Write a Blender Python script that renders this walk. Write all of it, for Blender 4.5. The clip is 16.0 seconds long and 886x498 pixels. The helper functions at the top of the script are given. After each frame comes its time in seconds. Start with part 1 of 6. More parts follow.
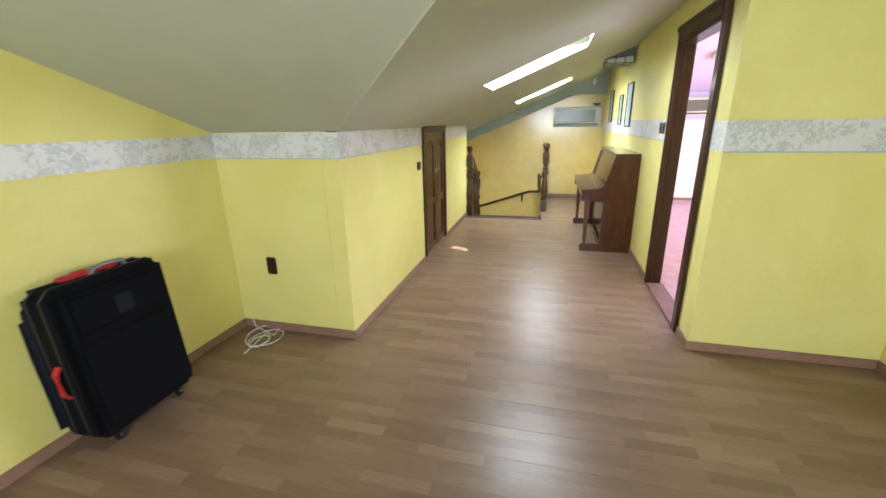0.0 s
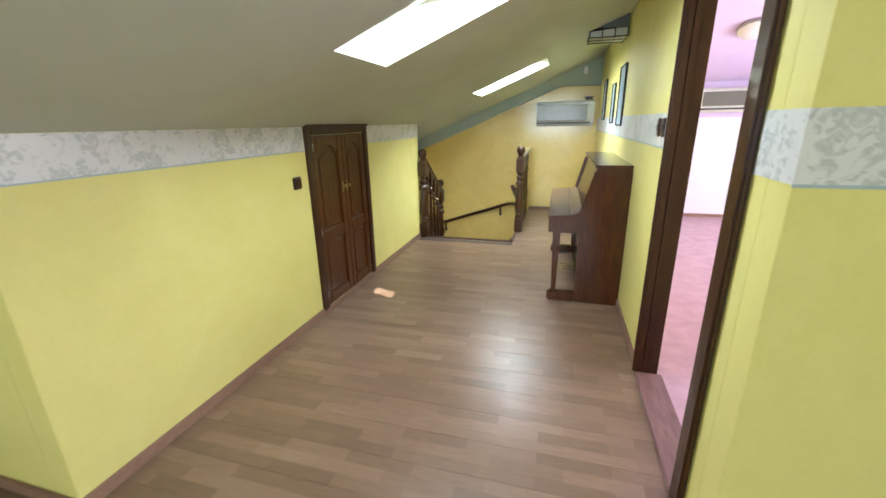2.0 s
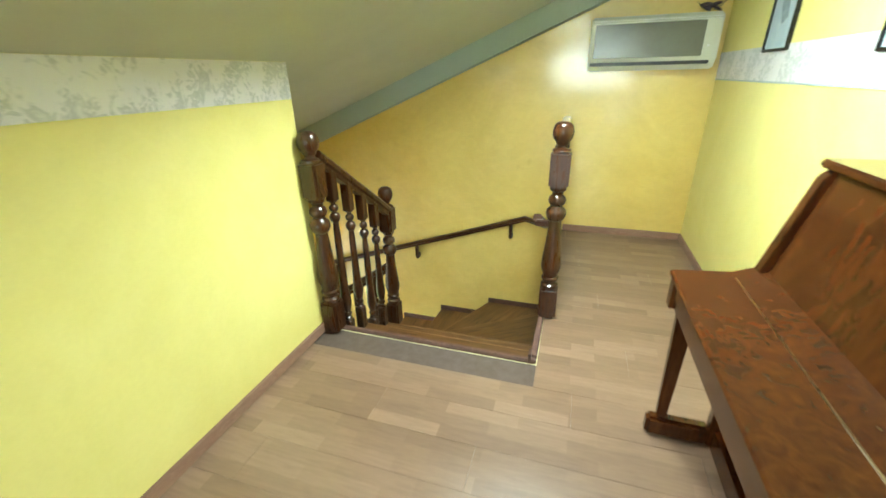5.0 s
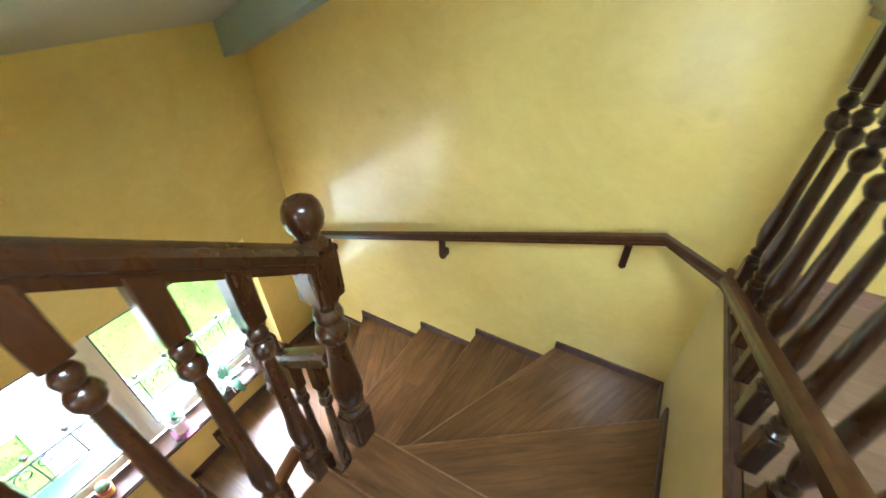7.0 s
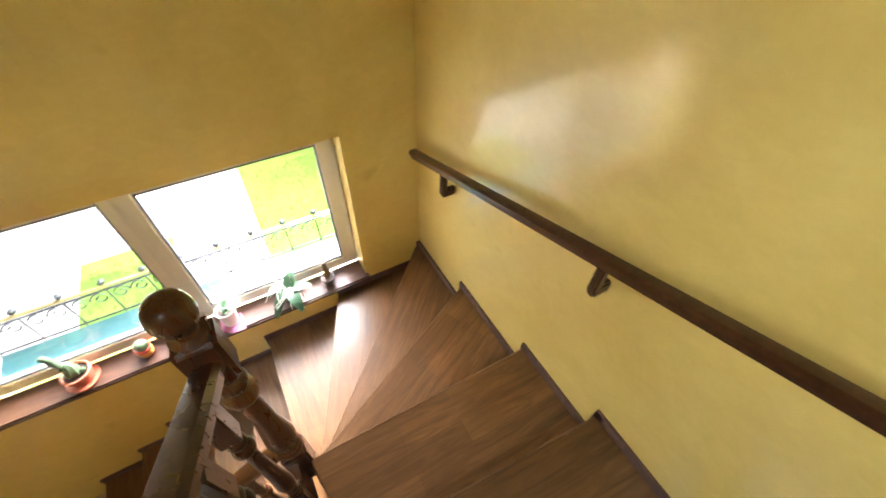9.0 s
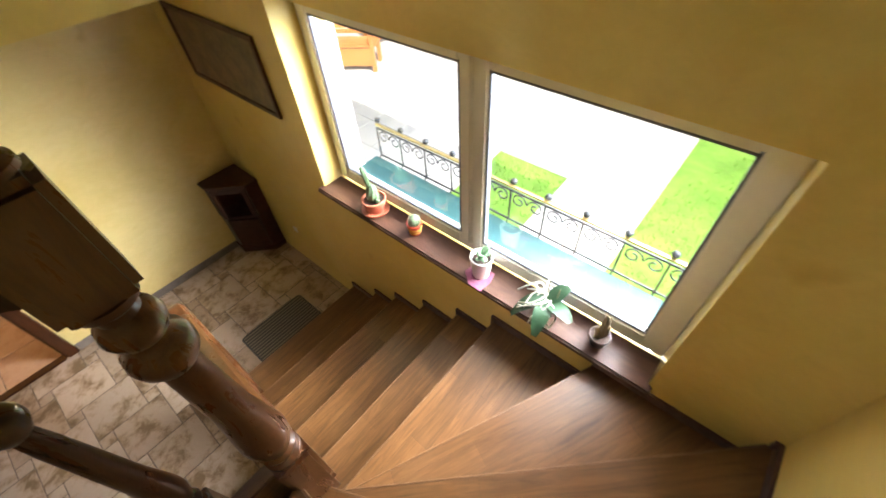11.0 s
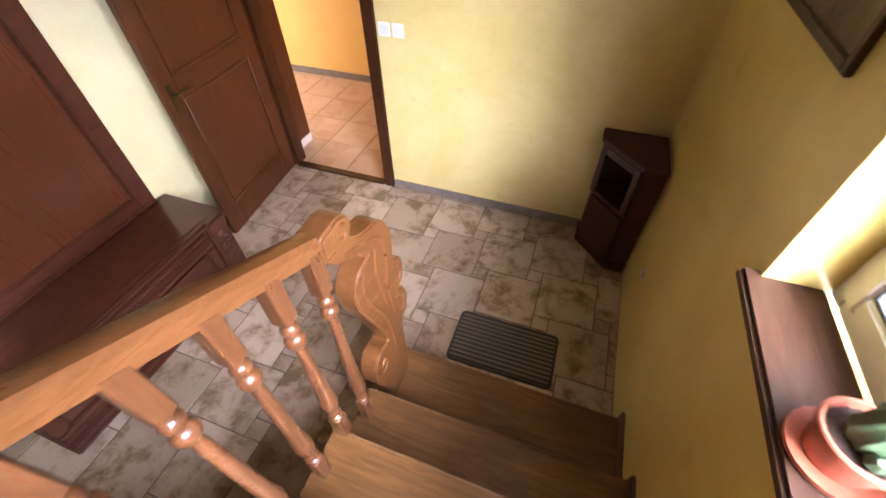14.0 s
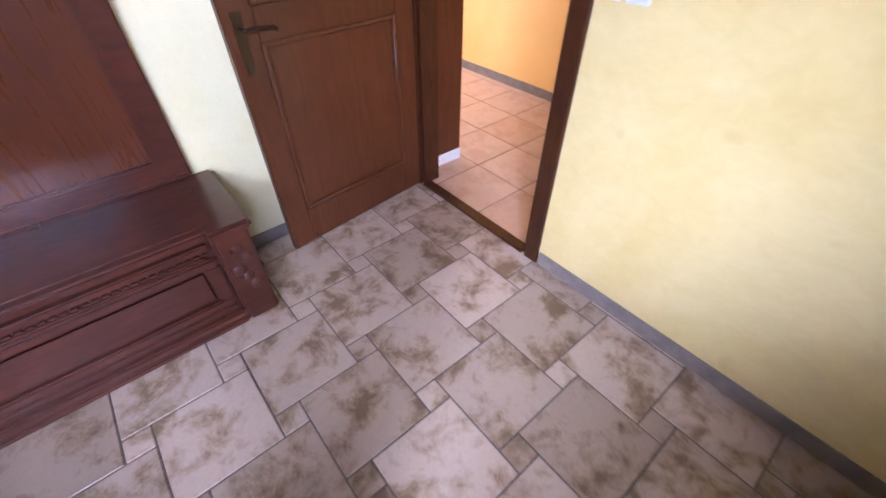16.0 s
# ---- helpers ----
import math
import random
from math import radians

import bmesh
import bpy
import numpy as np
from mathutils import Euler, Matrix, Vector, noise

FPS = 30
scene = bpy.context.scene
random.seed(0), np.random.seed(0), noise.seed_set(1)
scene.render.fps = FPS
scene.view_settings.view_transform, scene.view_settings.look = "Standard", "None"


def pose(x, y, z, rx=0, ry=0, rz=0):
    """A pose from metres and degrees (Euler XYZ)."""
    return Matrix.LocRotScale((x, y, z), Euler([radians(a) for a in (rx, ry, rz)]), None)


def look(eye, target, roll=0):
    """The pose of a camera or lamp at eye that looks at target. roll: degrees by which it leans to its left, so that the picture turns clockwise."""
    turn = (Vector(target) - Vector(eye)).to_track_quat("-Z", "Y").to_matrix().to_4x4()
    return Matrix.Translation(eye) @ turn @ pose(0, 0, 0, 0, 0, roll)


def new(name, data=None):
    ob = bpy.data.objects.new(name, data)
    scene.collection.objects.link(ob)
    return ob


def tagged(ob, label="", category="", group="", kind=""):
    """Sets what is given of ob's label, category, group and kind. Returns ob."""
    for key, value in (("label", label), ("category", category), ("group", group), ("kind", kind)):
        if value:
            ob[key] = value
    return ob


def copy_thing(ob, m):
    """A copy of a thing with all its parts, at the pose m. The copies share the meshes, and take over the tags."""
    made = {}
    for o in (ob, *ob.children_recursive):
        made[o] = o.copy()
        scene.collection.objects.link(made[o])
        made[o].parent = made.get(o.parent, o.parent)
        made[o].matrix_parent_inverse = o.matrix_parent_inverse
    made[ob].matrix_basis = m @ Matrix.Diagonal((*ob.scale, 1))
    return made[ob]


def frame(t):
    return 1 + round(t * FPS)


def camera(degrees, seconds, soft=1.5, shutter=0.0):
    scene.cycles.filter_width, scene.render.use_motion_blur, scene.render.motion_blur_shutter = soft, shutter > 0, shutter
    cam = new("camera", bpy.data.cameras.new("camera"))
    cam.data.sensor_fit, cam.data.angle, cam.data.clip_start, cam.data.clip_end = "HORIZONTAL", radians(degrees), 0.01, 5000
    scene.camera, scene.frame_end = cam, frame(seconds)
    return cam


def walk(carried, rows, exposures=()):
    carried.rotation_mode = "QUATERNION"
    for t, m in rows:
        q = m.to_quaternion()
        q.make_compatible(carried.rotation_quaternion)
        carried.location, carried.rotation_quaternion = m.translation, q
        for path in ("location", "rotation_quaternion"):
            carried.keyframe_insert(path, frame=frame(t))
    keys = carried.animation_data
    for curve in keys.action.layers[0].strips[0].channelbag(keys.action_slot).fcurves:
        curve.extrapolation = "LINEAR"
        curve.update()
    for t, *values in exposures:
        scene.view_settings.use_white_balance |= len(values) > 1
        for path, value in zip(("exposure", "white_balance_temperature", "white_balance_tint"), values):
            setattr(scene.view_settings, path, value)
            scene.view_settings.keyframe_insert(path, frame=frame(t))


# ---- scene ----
cam = camera(95.7, 16.0, soft=1.6, shutter=0.3)
PATH = [
    (0, (0.088, 0.312, 1.443), (-0.397, 2.158, 0.845), -1.1),
    (0.5, (0.297, 0.668, 1.433), (-0.146, 2.526, 0.838), -1.3),
    (1, (0.437, 1.031, 1.426), (-0.005, 2.888, 0.83), -1.1),
    (1.5, (0.495, 1.412, 1.403), (0.009, 3.258, 0.804), -1.1),
    (2, (0.52, 1.852, 1.411), (-0.011, 3.685, 0.812), -1.1),
    (2.5, (0.532, 2.37, 1.415), (-0.019, 4.196, 0.814), -1.1),
    (3, (0.466, 2.886, 1.389), (-0.093, 4.708, 0.781), -1.0),
    (3.5, (0.419, 3.416, 1.368), (-0.141, 5.231, 0.743), -1.1),
    (4, (0.329, 3.927, 1.354), (-0.228, 5.73, 0.689), -1.2),
    (6.3, (-0.213, 6.329, 1.212), (-0.916, 7.868, 0.146), -0.8),
    (6.5, (-0.269, 6.517, 1.173), (-1.001, 8.006, 0.056), -0.7),
    (7, (-0.418, 6.896, 1.115), (-1.196, 8.275, -0.107), -0.5),
    (7.5, (-0.501, 7.198, 1.024), (-1.329, 8.472, -0.277), -0.4),
    (7.6, (-0.547, 7.24, 1.018), (-1.369, 8.496, -0.304), 0.0),
    (8, (-0.649, 7.419, 0.875), (-1.545, 8.576, -0.489), -0.1),
    (8.2, (-0.71, 7.467, 0.84), (-1.624, 8.578, -0.55), 0.8),
    (10.3, (-1.4, 8.085, 0.207), (-2.594, 7.612, -1.326), -3.7),
    (10.5, (-1.488, 8.082, 0.154), (-2.638, 7.468, -1.362), -3.9),
    (11, (-1.697, 8.022, 0.029), (-2.675, 7.116, -1.462), -3.8),
    (11.5, (-1.850, 7.925, -0.137), (-2.588, 6.767, -1.594), -2.2),
    (12, (-2.06, 7.784, -0.287), (-2.43, 6.455, -1.735), -3.3),
    (12.5, (-2.141, 7.64, -0.412), (-2.211, 6.276, -1.874), -1.2),
    (13, (-2.179, 7.407, -0.529), (-1.995, 6.064, -2.0), -0.8),
    (13.5, (-2.224, 7.141, -0.654), (-1.87, 5.847, -2.137), -0.9),
    (14, (-2.197, 6.915, -0.836), (-1.724, 5.632, -2.296), -0.8),
    (14.5, (-2.194, 6.616, -0.987), (-1.608, 5.373, -2.44), -0.7),
    (15, (-2.109, 6.337, -1.145), (-1.37, 5.179, -2.598), -1.2),
    (15.5, (-1.949, 6.083, -1.324), (-1.017, 5.014, -2.734), -0.5),
    (16, (-1.718, 5.83, -1.492), (-0.585, 4.884, -2.841), -0.0),
]
EXPOSURES = [(0.0, 1.95, 5900, 10), (2.5, 1.75, 5900, 2), (4.0, 2.00, 6600, -10), (6.3, 2.40, 5400, -2), (7.2, 2.30, 5300, 6), (8.2, 2.15, 6500, 12), (10.3, 1.65, 6500, 8), (11.5, 1.15, 6500, 10), (12.5, 0.95, 6700, 16), (13.5, 1.35, 6300, 22), (14.5, 1.75, 5500, 18), (16.0, 1.55, 5000, 29)]
walk(cam, [(t, look(eye, target, roll)) for t, eye, target, roll in PATH], EXPOSURES)

# ---- world, sun and large lights ----
SUN_TO = Vector((0.404, 0.856, 1.0)).normalized()
world = bpy.data.worlds.new("sky")
scene.world = world
world.use_nodes = True
wn = world.node_tree
sky = wn.nodes.new("ShaderNodeTexSky")
sky.sky_type, sky.sun_disc = "NISHITA", False
sky.sun_elevation = math.asin(SUN_TO.z)
sky.sun_rotation = math.atan2(SUN_TO.x, SUN_TO.y)
wn.links.new(sky.outputs[0], wn.nodes["Background"].inputs[0])
wn.nodes["Background"].inputs[1].default_value = 0.075
sun = new("sun", bpy.data.lights.new("sun", "SUN"))
sun.data.energy, sun.data.angle, sun.data.color = 5.0, radians(0.5), (1.0, 0.95, 0.86)
sun.matrix_world = look(SUN_TO * 30, (0, 0, 0))


def area(name, eye, target, sx, sy, watts, col=(1, 1, 1)):
    d = bpy.data.lights.new(name, "AREA")
    d.shape, d.size, d.size_y, d.energy, d.color = "RECTANGLE", sx, sy, watts, col
    ob = new(name, d)
    ob.matrix_world = look(eye, target)
    return ob


area("skylight_daylight", (-0.04, 3.78, 2.00), (0.06, 3.78, 0.9), 0.5, 0.7, 14, (0.92, 0.97, 1.0))
area("skylight_daylight", (-0.04, 6.60, 2.00), (0.02, 6.68, 0.9), 0.5, 0.7, 26, (0.92, 0.97, 1.0))
area("stair_window_daylight", (-4.5, 8.70, 0.10), (-1.6, 5.4, -2.0), 1.25, 1.5, 165, (0.93, 0.94, 1.0))
area("stair_window_daylight", (-4.4, 8.0, 0.25), (-1.6, 6.0, -1.5), 3.6, 1.5, 300, (0.90, 0.92, 1.0))
area("front_window_daylight", (0.3, -1.77, 1.525), (0.0, 2.0, 0.7), 2.1, 1.1, 28, (0.90, 0.95, 1.0))
area("side_room_daylight", (4.35, 6.0, 1.3), (1.2, 5.5, 0.6), 2.4, 1.4, 47, (0.93, 0.88, 1.0))
# fill added for the room past the hall door; its window is assumed
area("lower_room_fill", (2.60, 3.55, -1.55), (0.0, 3.4, -2.3), 1.1, 1.1, 20, (1.0, 0.93, 0.84))

# ---- materials ----
def nodes_of(name):
    m = bpy.data.materials.new(name)
    m.use_nodes = True
    t = m.node_tree
    return m, t, t.nodes["Principled BSDF"]


def ramp(t, fac, stops):
    r = t.nodes.new("ShaderNodeValToRGB")
    while len(r.color_ramp.elements) < len(stops):
        r.color_ramp.elements.new(0.5)
    for e, (p, c) in zip(r.color_ramp.elements, stops):
        e.position, e.color = p, (*c, 1)
    t.links.new(fac, r.inputs[0])
    return r.outputs[0]


def where(t, scale=(1, 1, 1), rot=(0, 0, 0)):
    g = t.nodes.new("ShaderNodeNewGeometry")
    mp = t.nodes.new("ShaderNodeMapping")
    mp.inputs["Scale"].default_value, mp.inputs["Rotation"].default_value = scale, rot
    t.links.new(g.outputs["Position"], mp.inputs[0])
    return mp.outputs[0]


def noise_of(t, vec, scale, detail=5.0, rough=0.6, distort=0.0):
    n = t.nodes.new("ShaderNodeTexNoise")
    n.inputs["Scale"].default_value, n.inputs["Detail"].default_value = scale, detail
    n.inputs["Roughness"].default_value, n.inputs["Distortion"].default_value = rough, distort
    t.links.new(vec, n.inputs["Vector"])
    return n.outputs["Fac"]


def mix(t, fac, a, b, blend="MIX"):
    m = t.nodes.new("ShaderNodeMix")
    m.data_type, m.blend_type = "RGBA", blend
    for sock, v in ((m.inputs["Factor"], fac), (m.inputs["A"], a), (m.inputs["B"], b)):
        if isinstance(v, (int, float)):
            sock.default_value = v
        elif isinstance(v, tuple):
            sock.default_value = (*v, 1)
        else:
            t.links.new(v, sock)
    return m.outputs["Result"]


def bump(t, p, height, strength, dist=0.01):
    b = t.nodes.new("ShaderNodeBump")
    b.inputs["Strength"].default_value, b.inputs["Distance"].default_value = strength, dist
    t.links.new(height, b.inputs["Height"])
    t.links.new(b.outputs[0], p.inputs["Normal"])


def paint(name, c1, c2, rough, grain=60, stain=1.3, bumps=0.15, coat=0.0, lo=0.3, hi=0.7):
    """Wall paint or plain surface: two tones in large clouds, fine grain relief."""
    m, t, p = nodes_of(name)
    v = where(t)
    col = ramp(t, noise_of(t, v, stain, 6, 0.65, 0.4), [(lo, c1), (hi, c2)])
    fine = noise_of(t, v, grain, 4)
    col = mix(t, 0.05, col, ramp(t, fine, [(0.3, (0.35, 0.33, 0.3)), (0.7, (1, 1, 1))]), "MULTIPLY")
    t.links.new(col, p.inputs["Base Color"])
    r = ramp(t, noise_of(t, v, stain * 4, 4), [(0.3, (rough * 0.85,) * 3), (0.7, (min(1, rough * 1.15),) * 3)])
    t.links.new(r, p.inputs["Roughness"])
    p.inputs["Coat Weight"].default_value = coat
    p.inputs["Coat Roughness"].default_value = 0.13
    bump(t, p, fine, bumps, 0.004)
    return m


def stucco(name, c1, c2, ior=1.6, coat=1.0):
    """Polished stucco: trowelled clouds of tone, uneven gloss and a wavy relief."""
    m, t, p = nodes_of(name)
    v = where(t)
    cloud = noise_of(t, v, 1.5, 7, 0.68, 0.8)
    trowel = noise_of(t, where(t, (1, 1, 1.6), (0.4, 0.5, 0.3)), 9.0, 5, 0.6, 1.4)
    col = ramp(t, cloud, [(0.30, c1), (0.70, c2)])
    col = mix(t, 0.22, col, ramp(t, trowel, [(0.35, (0.78, 0.74, 0.62)), (0.65, (1, 1, 1))]), "MULTIPLY")
    spots = noise_of(t, v, 4.2, 2, 0.4)
    col = mix(t, 0.5, col, ramp(t, spots, [(0.20, (0.72, 0.60, 0.42)), (0.27, (1, 1, 1))]), "MULTIPLY")
    t.links.new(col, p.inputs["Base Color"])
    t.links.new(ramp(t, trowel, [(0.3, (0.30,) * 3), (0.7, (0.46,) * 3)]), p.inputs["Roughness"])
    p.inputs["Coat Weight"].default_value = coat
    p.inputs["Coat IOR"].default_value = ior
    t.links.new(ramp(t, trowel, [(0.3, (0.10,) * 3), (0.7, (0.19,) * 3)]), p.inputs["Coat Roughness"])
    bump(t, p, trowel, 0.10, 0.006)
    return m


def wood(name, dark, light, rough=0.35, stretch=(1, 1, 12), scale=6.0, coat=0.3, vary=0.25):
    """Stained wood with grain along the axis that has the smallest stretch factor."""
    m, t, p = nodes_of(name)
    v = where(t, stretch)
    info = t.nodes.new("ShaderNodeObjectInfo")
    add = t.nodes.new("ShaderNodeVectorMath")
    add.operation = "ADD"
    mul = t.nodes.new("ShaderNodeMath")
    mul.operation, mul.inputs[1].default_value = "MULTIPLY", 37.0
    t.links.new(info.outputs["Random"], mul.inputs[0])
    t.links.new(v, add.inputs[0])
    t.links.new(mul.outputs[0], add.inputs[1])
    g = noise_of(t, add.outputs[0], scale, 8, 0.62, 1.2)
    col = ramp(t, g, [(0.28, dark), (0.55, tuple((a + b) / 2 for a, b in zip(dark, light))), (0.75, light)])
    big = noise_of(t, where(t), 2.2, 3)
    col = mix(t, 0.35, col, ramp(t, big, [(0.35, (0.55, 0.5, 0.48)), (0.65, (1, 1, 1))]), "MULTIPLY")
    tone = ramp(t, info.outputs["Random"], [(0.0, (1 - vary,) * 3), (1.0, (1, 1, 1))])
    col = mix(t, 1.0, col, tone, "MULTIPLY")
    t.links.new(col, p.inputs["Base Color"])
    hi_r, lo_r = rough * 1.35, rough * 1.05
    t.links.new(ramp(t, g, [(0.3, (hi_r,) * 3), (0.7, (lo_r,) * 3)]), p.inputs["Roughness"])
    p.inputs["Specular IOR Level"].default_value = 0.3
    p.inputs["Coat Weight"].default_value, p.inputs["Coat Roughness"].default_value = coat, 0.09
    bump(t, p, g, 0.05, 0.002)
    return m


def plain(name, col, rough=0.4, metal=0.0, vary=0.12, scale=25, gloss=0.5):
    m, t, p = nodes_of(name)
    n = noise_of(t, where(t), scale, 4)
    lo = tuple(c * (1 - vary) for c in col)
    t.links.new(ramp(t, n, [(0.3, lo), (0.7, col)]), p.inputs["Base Color"])
    t.links.new(ramp(t, n, [(0.3, (rough * 1.15,) * 3), (0.7, (rough * 0.85,) * 3)]), p.inputs["Roughness"])
    p.inputs["Metallic"].default_value = metal
    p.inputs["Specular IOR Level"].default_value = gloss
    bump(t, p, n, 0.05, 0.002)
    return m


def glass(name, tint=(1, 1, 1)):
    m, t, p = nodes_of(name)
    p.inputs["Base Color"].default_value = (*tint, 1)
    p.inputs["Roughness"].default_value = 0.0
    p.inputs["IOR"].default_value = 1.45
    p.inputs["Transmission Weight"].default_value = 1.0
    return m


LEMON = paint("lemon_wall_paint", (0.74, 0.66, 0.20), (0.83, 0.755, 0.29), 0.55, 70, 1.1, 0.05)
GOLD = stucco("golden_stucco", (0.71, 0.52, 0.13), (0.82, 0.64, 0.20))
# paler than GOLD: daylight sheen on the south wall is put into the colour
HALL_GOLD = stucco("hall_stucco", (0.68, 0.53, 0.19), (0.77, 0.63, 0.29), 1.5, 0.5)
ORANGE = paint("orange_wall_paint", (0.80, 0.47, 0.12), (0.86, 0.56, 0.18), 0.6)
CEIL = paint("ceiling_paint", (0.50, 0.52, 0.43), (0.57, 0.59, 0.49), 0.8, 90, 0.8, 0.1)
BEAM = paint("beam_paint", (0.36, 0.43, 0.37), (0.42, 0.49, 0.42), 0.7, 90, 0.8, 0.1)
PALE = paint("pale_wall_paint", (0.74, 0.66, 0.34), (0.84, 0.78, 0.50), 0.5)
LILAC = paint("lilac_wall_paint", (0.66, 0.54, 0.78), (0.72, 0.60, 0.82), 0.7)
WHITE_WALL = paint("white_wall_paint", (0.80, 0.77, 0.80), (0.86, 0.84, 0.86), 0.7)
RENDER_WHITE = paint("white_facade_render", (0.72, 0.72, 0.70), (0.80, 0.80, 0.78), 0.8, 120, 1.0, 0.3)
DARK_WOOD = wood("dark_stained_wood", (0.028, 0.0085, 0.003), (0.080, 0.0245, 0.007), 0.32, (9, 9, 1.2), 4.0, 0.2)
DOOR_WOOD = wood("door_wood", (0.048, 0.014, 0.003), (0.155, 0.049, 0.011), 0.26, (10, 10, 1.0), 4.0, 0.35)
HALL_WOOD = wood("hall_door_wood", (0.078, 0.023, 0.007), (0.128, 0.040, 0.012), 0.32, (10, 10, 1.0), 4.0, 0.25)
PANEL_WOOD = wood("smooth_panel_wood", (0.085, 0.024, 0.009), (0.118, 0.034, 0.012), 0.24, (9, 9, 1.0), 3.0, 0.5, 0.1)
SILL_WOOD = wood("sill_wood", (0.060, 0.026, 0.014), (0.115, 0.052, 0.028), 0.45, (7, 1.2, 7), 3.0, 0.08, 0.1)
BENCH_WOOD = wood("bench_wood", (0.050, 0.013, 0.007), (0.105, 0.029, 0.014), 0.28, (7, 1.2, 7), 3.0, 0.5)
RAIL_WOOD = wood("light_handrail_wood", (0.115, 0.042, 0.012), (0.215, 0.086, 0.028), 0.25, (10, 1.0, 10), 4.0, 0.6)
TURNED_WOOD = wood("turned_wood", (0.018, 0.006, 0.0022), (0.085, 0.028, 0.008), 0.24, (9, 9, 1.5), 4.0, 0.6)
RAIL_DARK = wood("brown_rail_wood", (0.040, 0.014, 0.005), (0.110, 0.040, 0.014), 0.28, (6, 6, 6), 4.0, 0.4)
LOWER_TURNED = wood("lower_turned_wood", (0.075, 0.028, 0.011), (0.19, 0.074, 0.028), 0.24, (9, 9, 1.5), 4.0, 0.6)
PIANO_WOOD = wood("piano_wood", (0.035, 0.010, 0.003), (0.115, 0.035, 0.009), 0.17, (8, 8, 1.0), 3.0, 0.3, 0.1)
SKIRT_WOOD = wood("baseboard_wood", (0.30, 0.17, 0.12), (0.42, 0.26, 0.18), 0.4, (4, 4, 12), 4.0, 0.1)
STAIR_SKIRT = wood("stair_skirting_wood", (0.10, 0.055, 0.045), (0.19, 0.105, 0.08), 0.4, (5, 5, 5), 4.0, 0.1)
GARDEN_WOOD = wood("varnished_garden_wood", (0.40, 0.16, 0.05), (0.62, 0.28, 0.09), 0.35, (6, 1, 6), 4.0, 0.3)
PVC = plain("white_window_plastic", (0.74, 0.71, 0.63), 0.35, 0, 0.05)
WHITE_PLASTIC = plain("white_plastic", (0.80, 0.80, 0.78), 0.35, 0, 0.05)
CREAM_PLASTIC = plain("cream_appliance_plastic", (0.66, 0.66, 0.55), 0.35, 0, 0.05)
GREY_GRILLE = plain("grey_appliance_front", (0.16, 0.16, 0.12), 0.18, 0, 0.1)
BLACK = plain("black_plastic", (0.012, 0.012, 0.013), 0.35)
BLACK_LACQUER = plain("black_lacquer_frame", (0.012, 0.011, 0.012), 0.25)
BROWN_PLASTIC = plain("brown_switch_plastic", (0.030, 0.011, 0.007), 0.3)
BRASS = plain("aged_brass", (0.40, 0.30, 0.14), 0.3, 1.0)
BRONZE = plain("dark_bronze", (0.10, 0.065, 0.035), 0.35, 0.9)
STEEL = plain("dull_steel", (0.45, 0.44, 0.42), 0.35, 1.0)
IRON = plain("wrought_iron", (0.05, 0.055, 0.06), 0.5, 0.6)
GILT = plain("gilded_iron", (0.45, 0.33, 0.13), 0.4, 0.8)
RUBBER = plain("grey_gasket", (0.10, 0.11, 0.13), 0.6)
# sill metal with the sky's teal reflection put into its base colour
ZINC = plain("sky_tinted_sheet_metal", (0.03, 0.10, 0.105), 0.35, 0.3, 0.2, 6)
FABRIC = plain("black_suitcase_fabric", (0.005, 0.005, 0.007), 0.9, 0, 0.4, 300, 0.12)
FABRIC_GREY = plain("dark_grey_fabric", (0.015, 0.018, 0.028), 0.9, 0, 0.4, 300, 0.15)
RED_CLOTH = plain("red_cloth", (0.55, 0.02, 0.03), 0.8, 0, 0.3, 120)
TERRACOTTA = plain("terracotta", (0.46, 0.13, 0.07), 0.55, 0, 0.2, 40)
SOIL = plain("potting_soil", (0.05, 0.028, 0.018), 0.95, 0, 0.5, 150)
CACTUS = plain("cactus_green", (0.09, 0.15, 0.07), 0.55, 0, 0.4, 60)
SPINES = plain("pale_spines", (0.62, 0.60, 0.48), 0.7)
LEAF = plain("orchid_leaf", (0.018, 0.065, 0.022), 0.5, 0, 0.3, 20)
PALE_LEAF = plain("succulent_leaf", (0.20, 0.36, 0.20), 0.45, 0, 0.3, 20)
ROOTS = plain("silvery_roots", (0.50, 0.50, 0.40), 0.7, 0, 0.3, 90)
DRY = plain("dry_cactus", (0.27, 0.21, 0.12), 0.8, 0, 0.4, 70)
NAPKIN = plain("pink_cloth", (0.32, 0.10, 0.17), 0.85, 0, 0.4, 60)
CERAMIC = plain("white_ceramic", (0.78, 0.77, 0.72), 0.25, 0, 0.05)
GROUT = plain("dark_grout", (0.15, 0.115, 0.092), 0.9, 0, 0.3, 80)
UNDERLAY = plain("dark_board_joint", (0.10, 0.07, 0.055), 0.8)
PANE = glass("window_glass")
PAPER_BLUE = paint("pale_blue_print", (0.42, 0.55, 0.66), (0.62, 0.72, 0.76), 0.35, 40, 7.0, 0.02, 0.6)
PICTURE_DARK = paint("dark_landscape_print", (0.06, 0.036, 0.022), (0.22, 0.145, 0.085), 0.45, 40, 9.0, 0.05, 0.2)
CONCRETE = paint("pale_paving", (0.36, 0.35, 0.32), (0.47, 0.45, 0.41), 0.85, 60, 1.2, 0.3)
GRASS = paint("lawn", (0.09, 0.20, 0.02), (0.17, 0.31, 0.04), 0.95, 45, 2.5, 1.0)


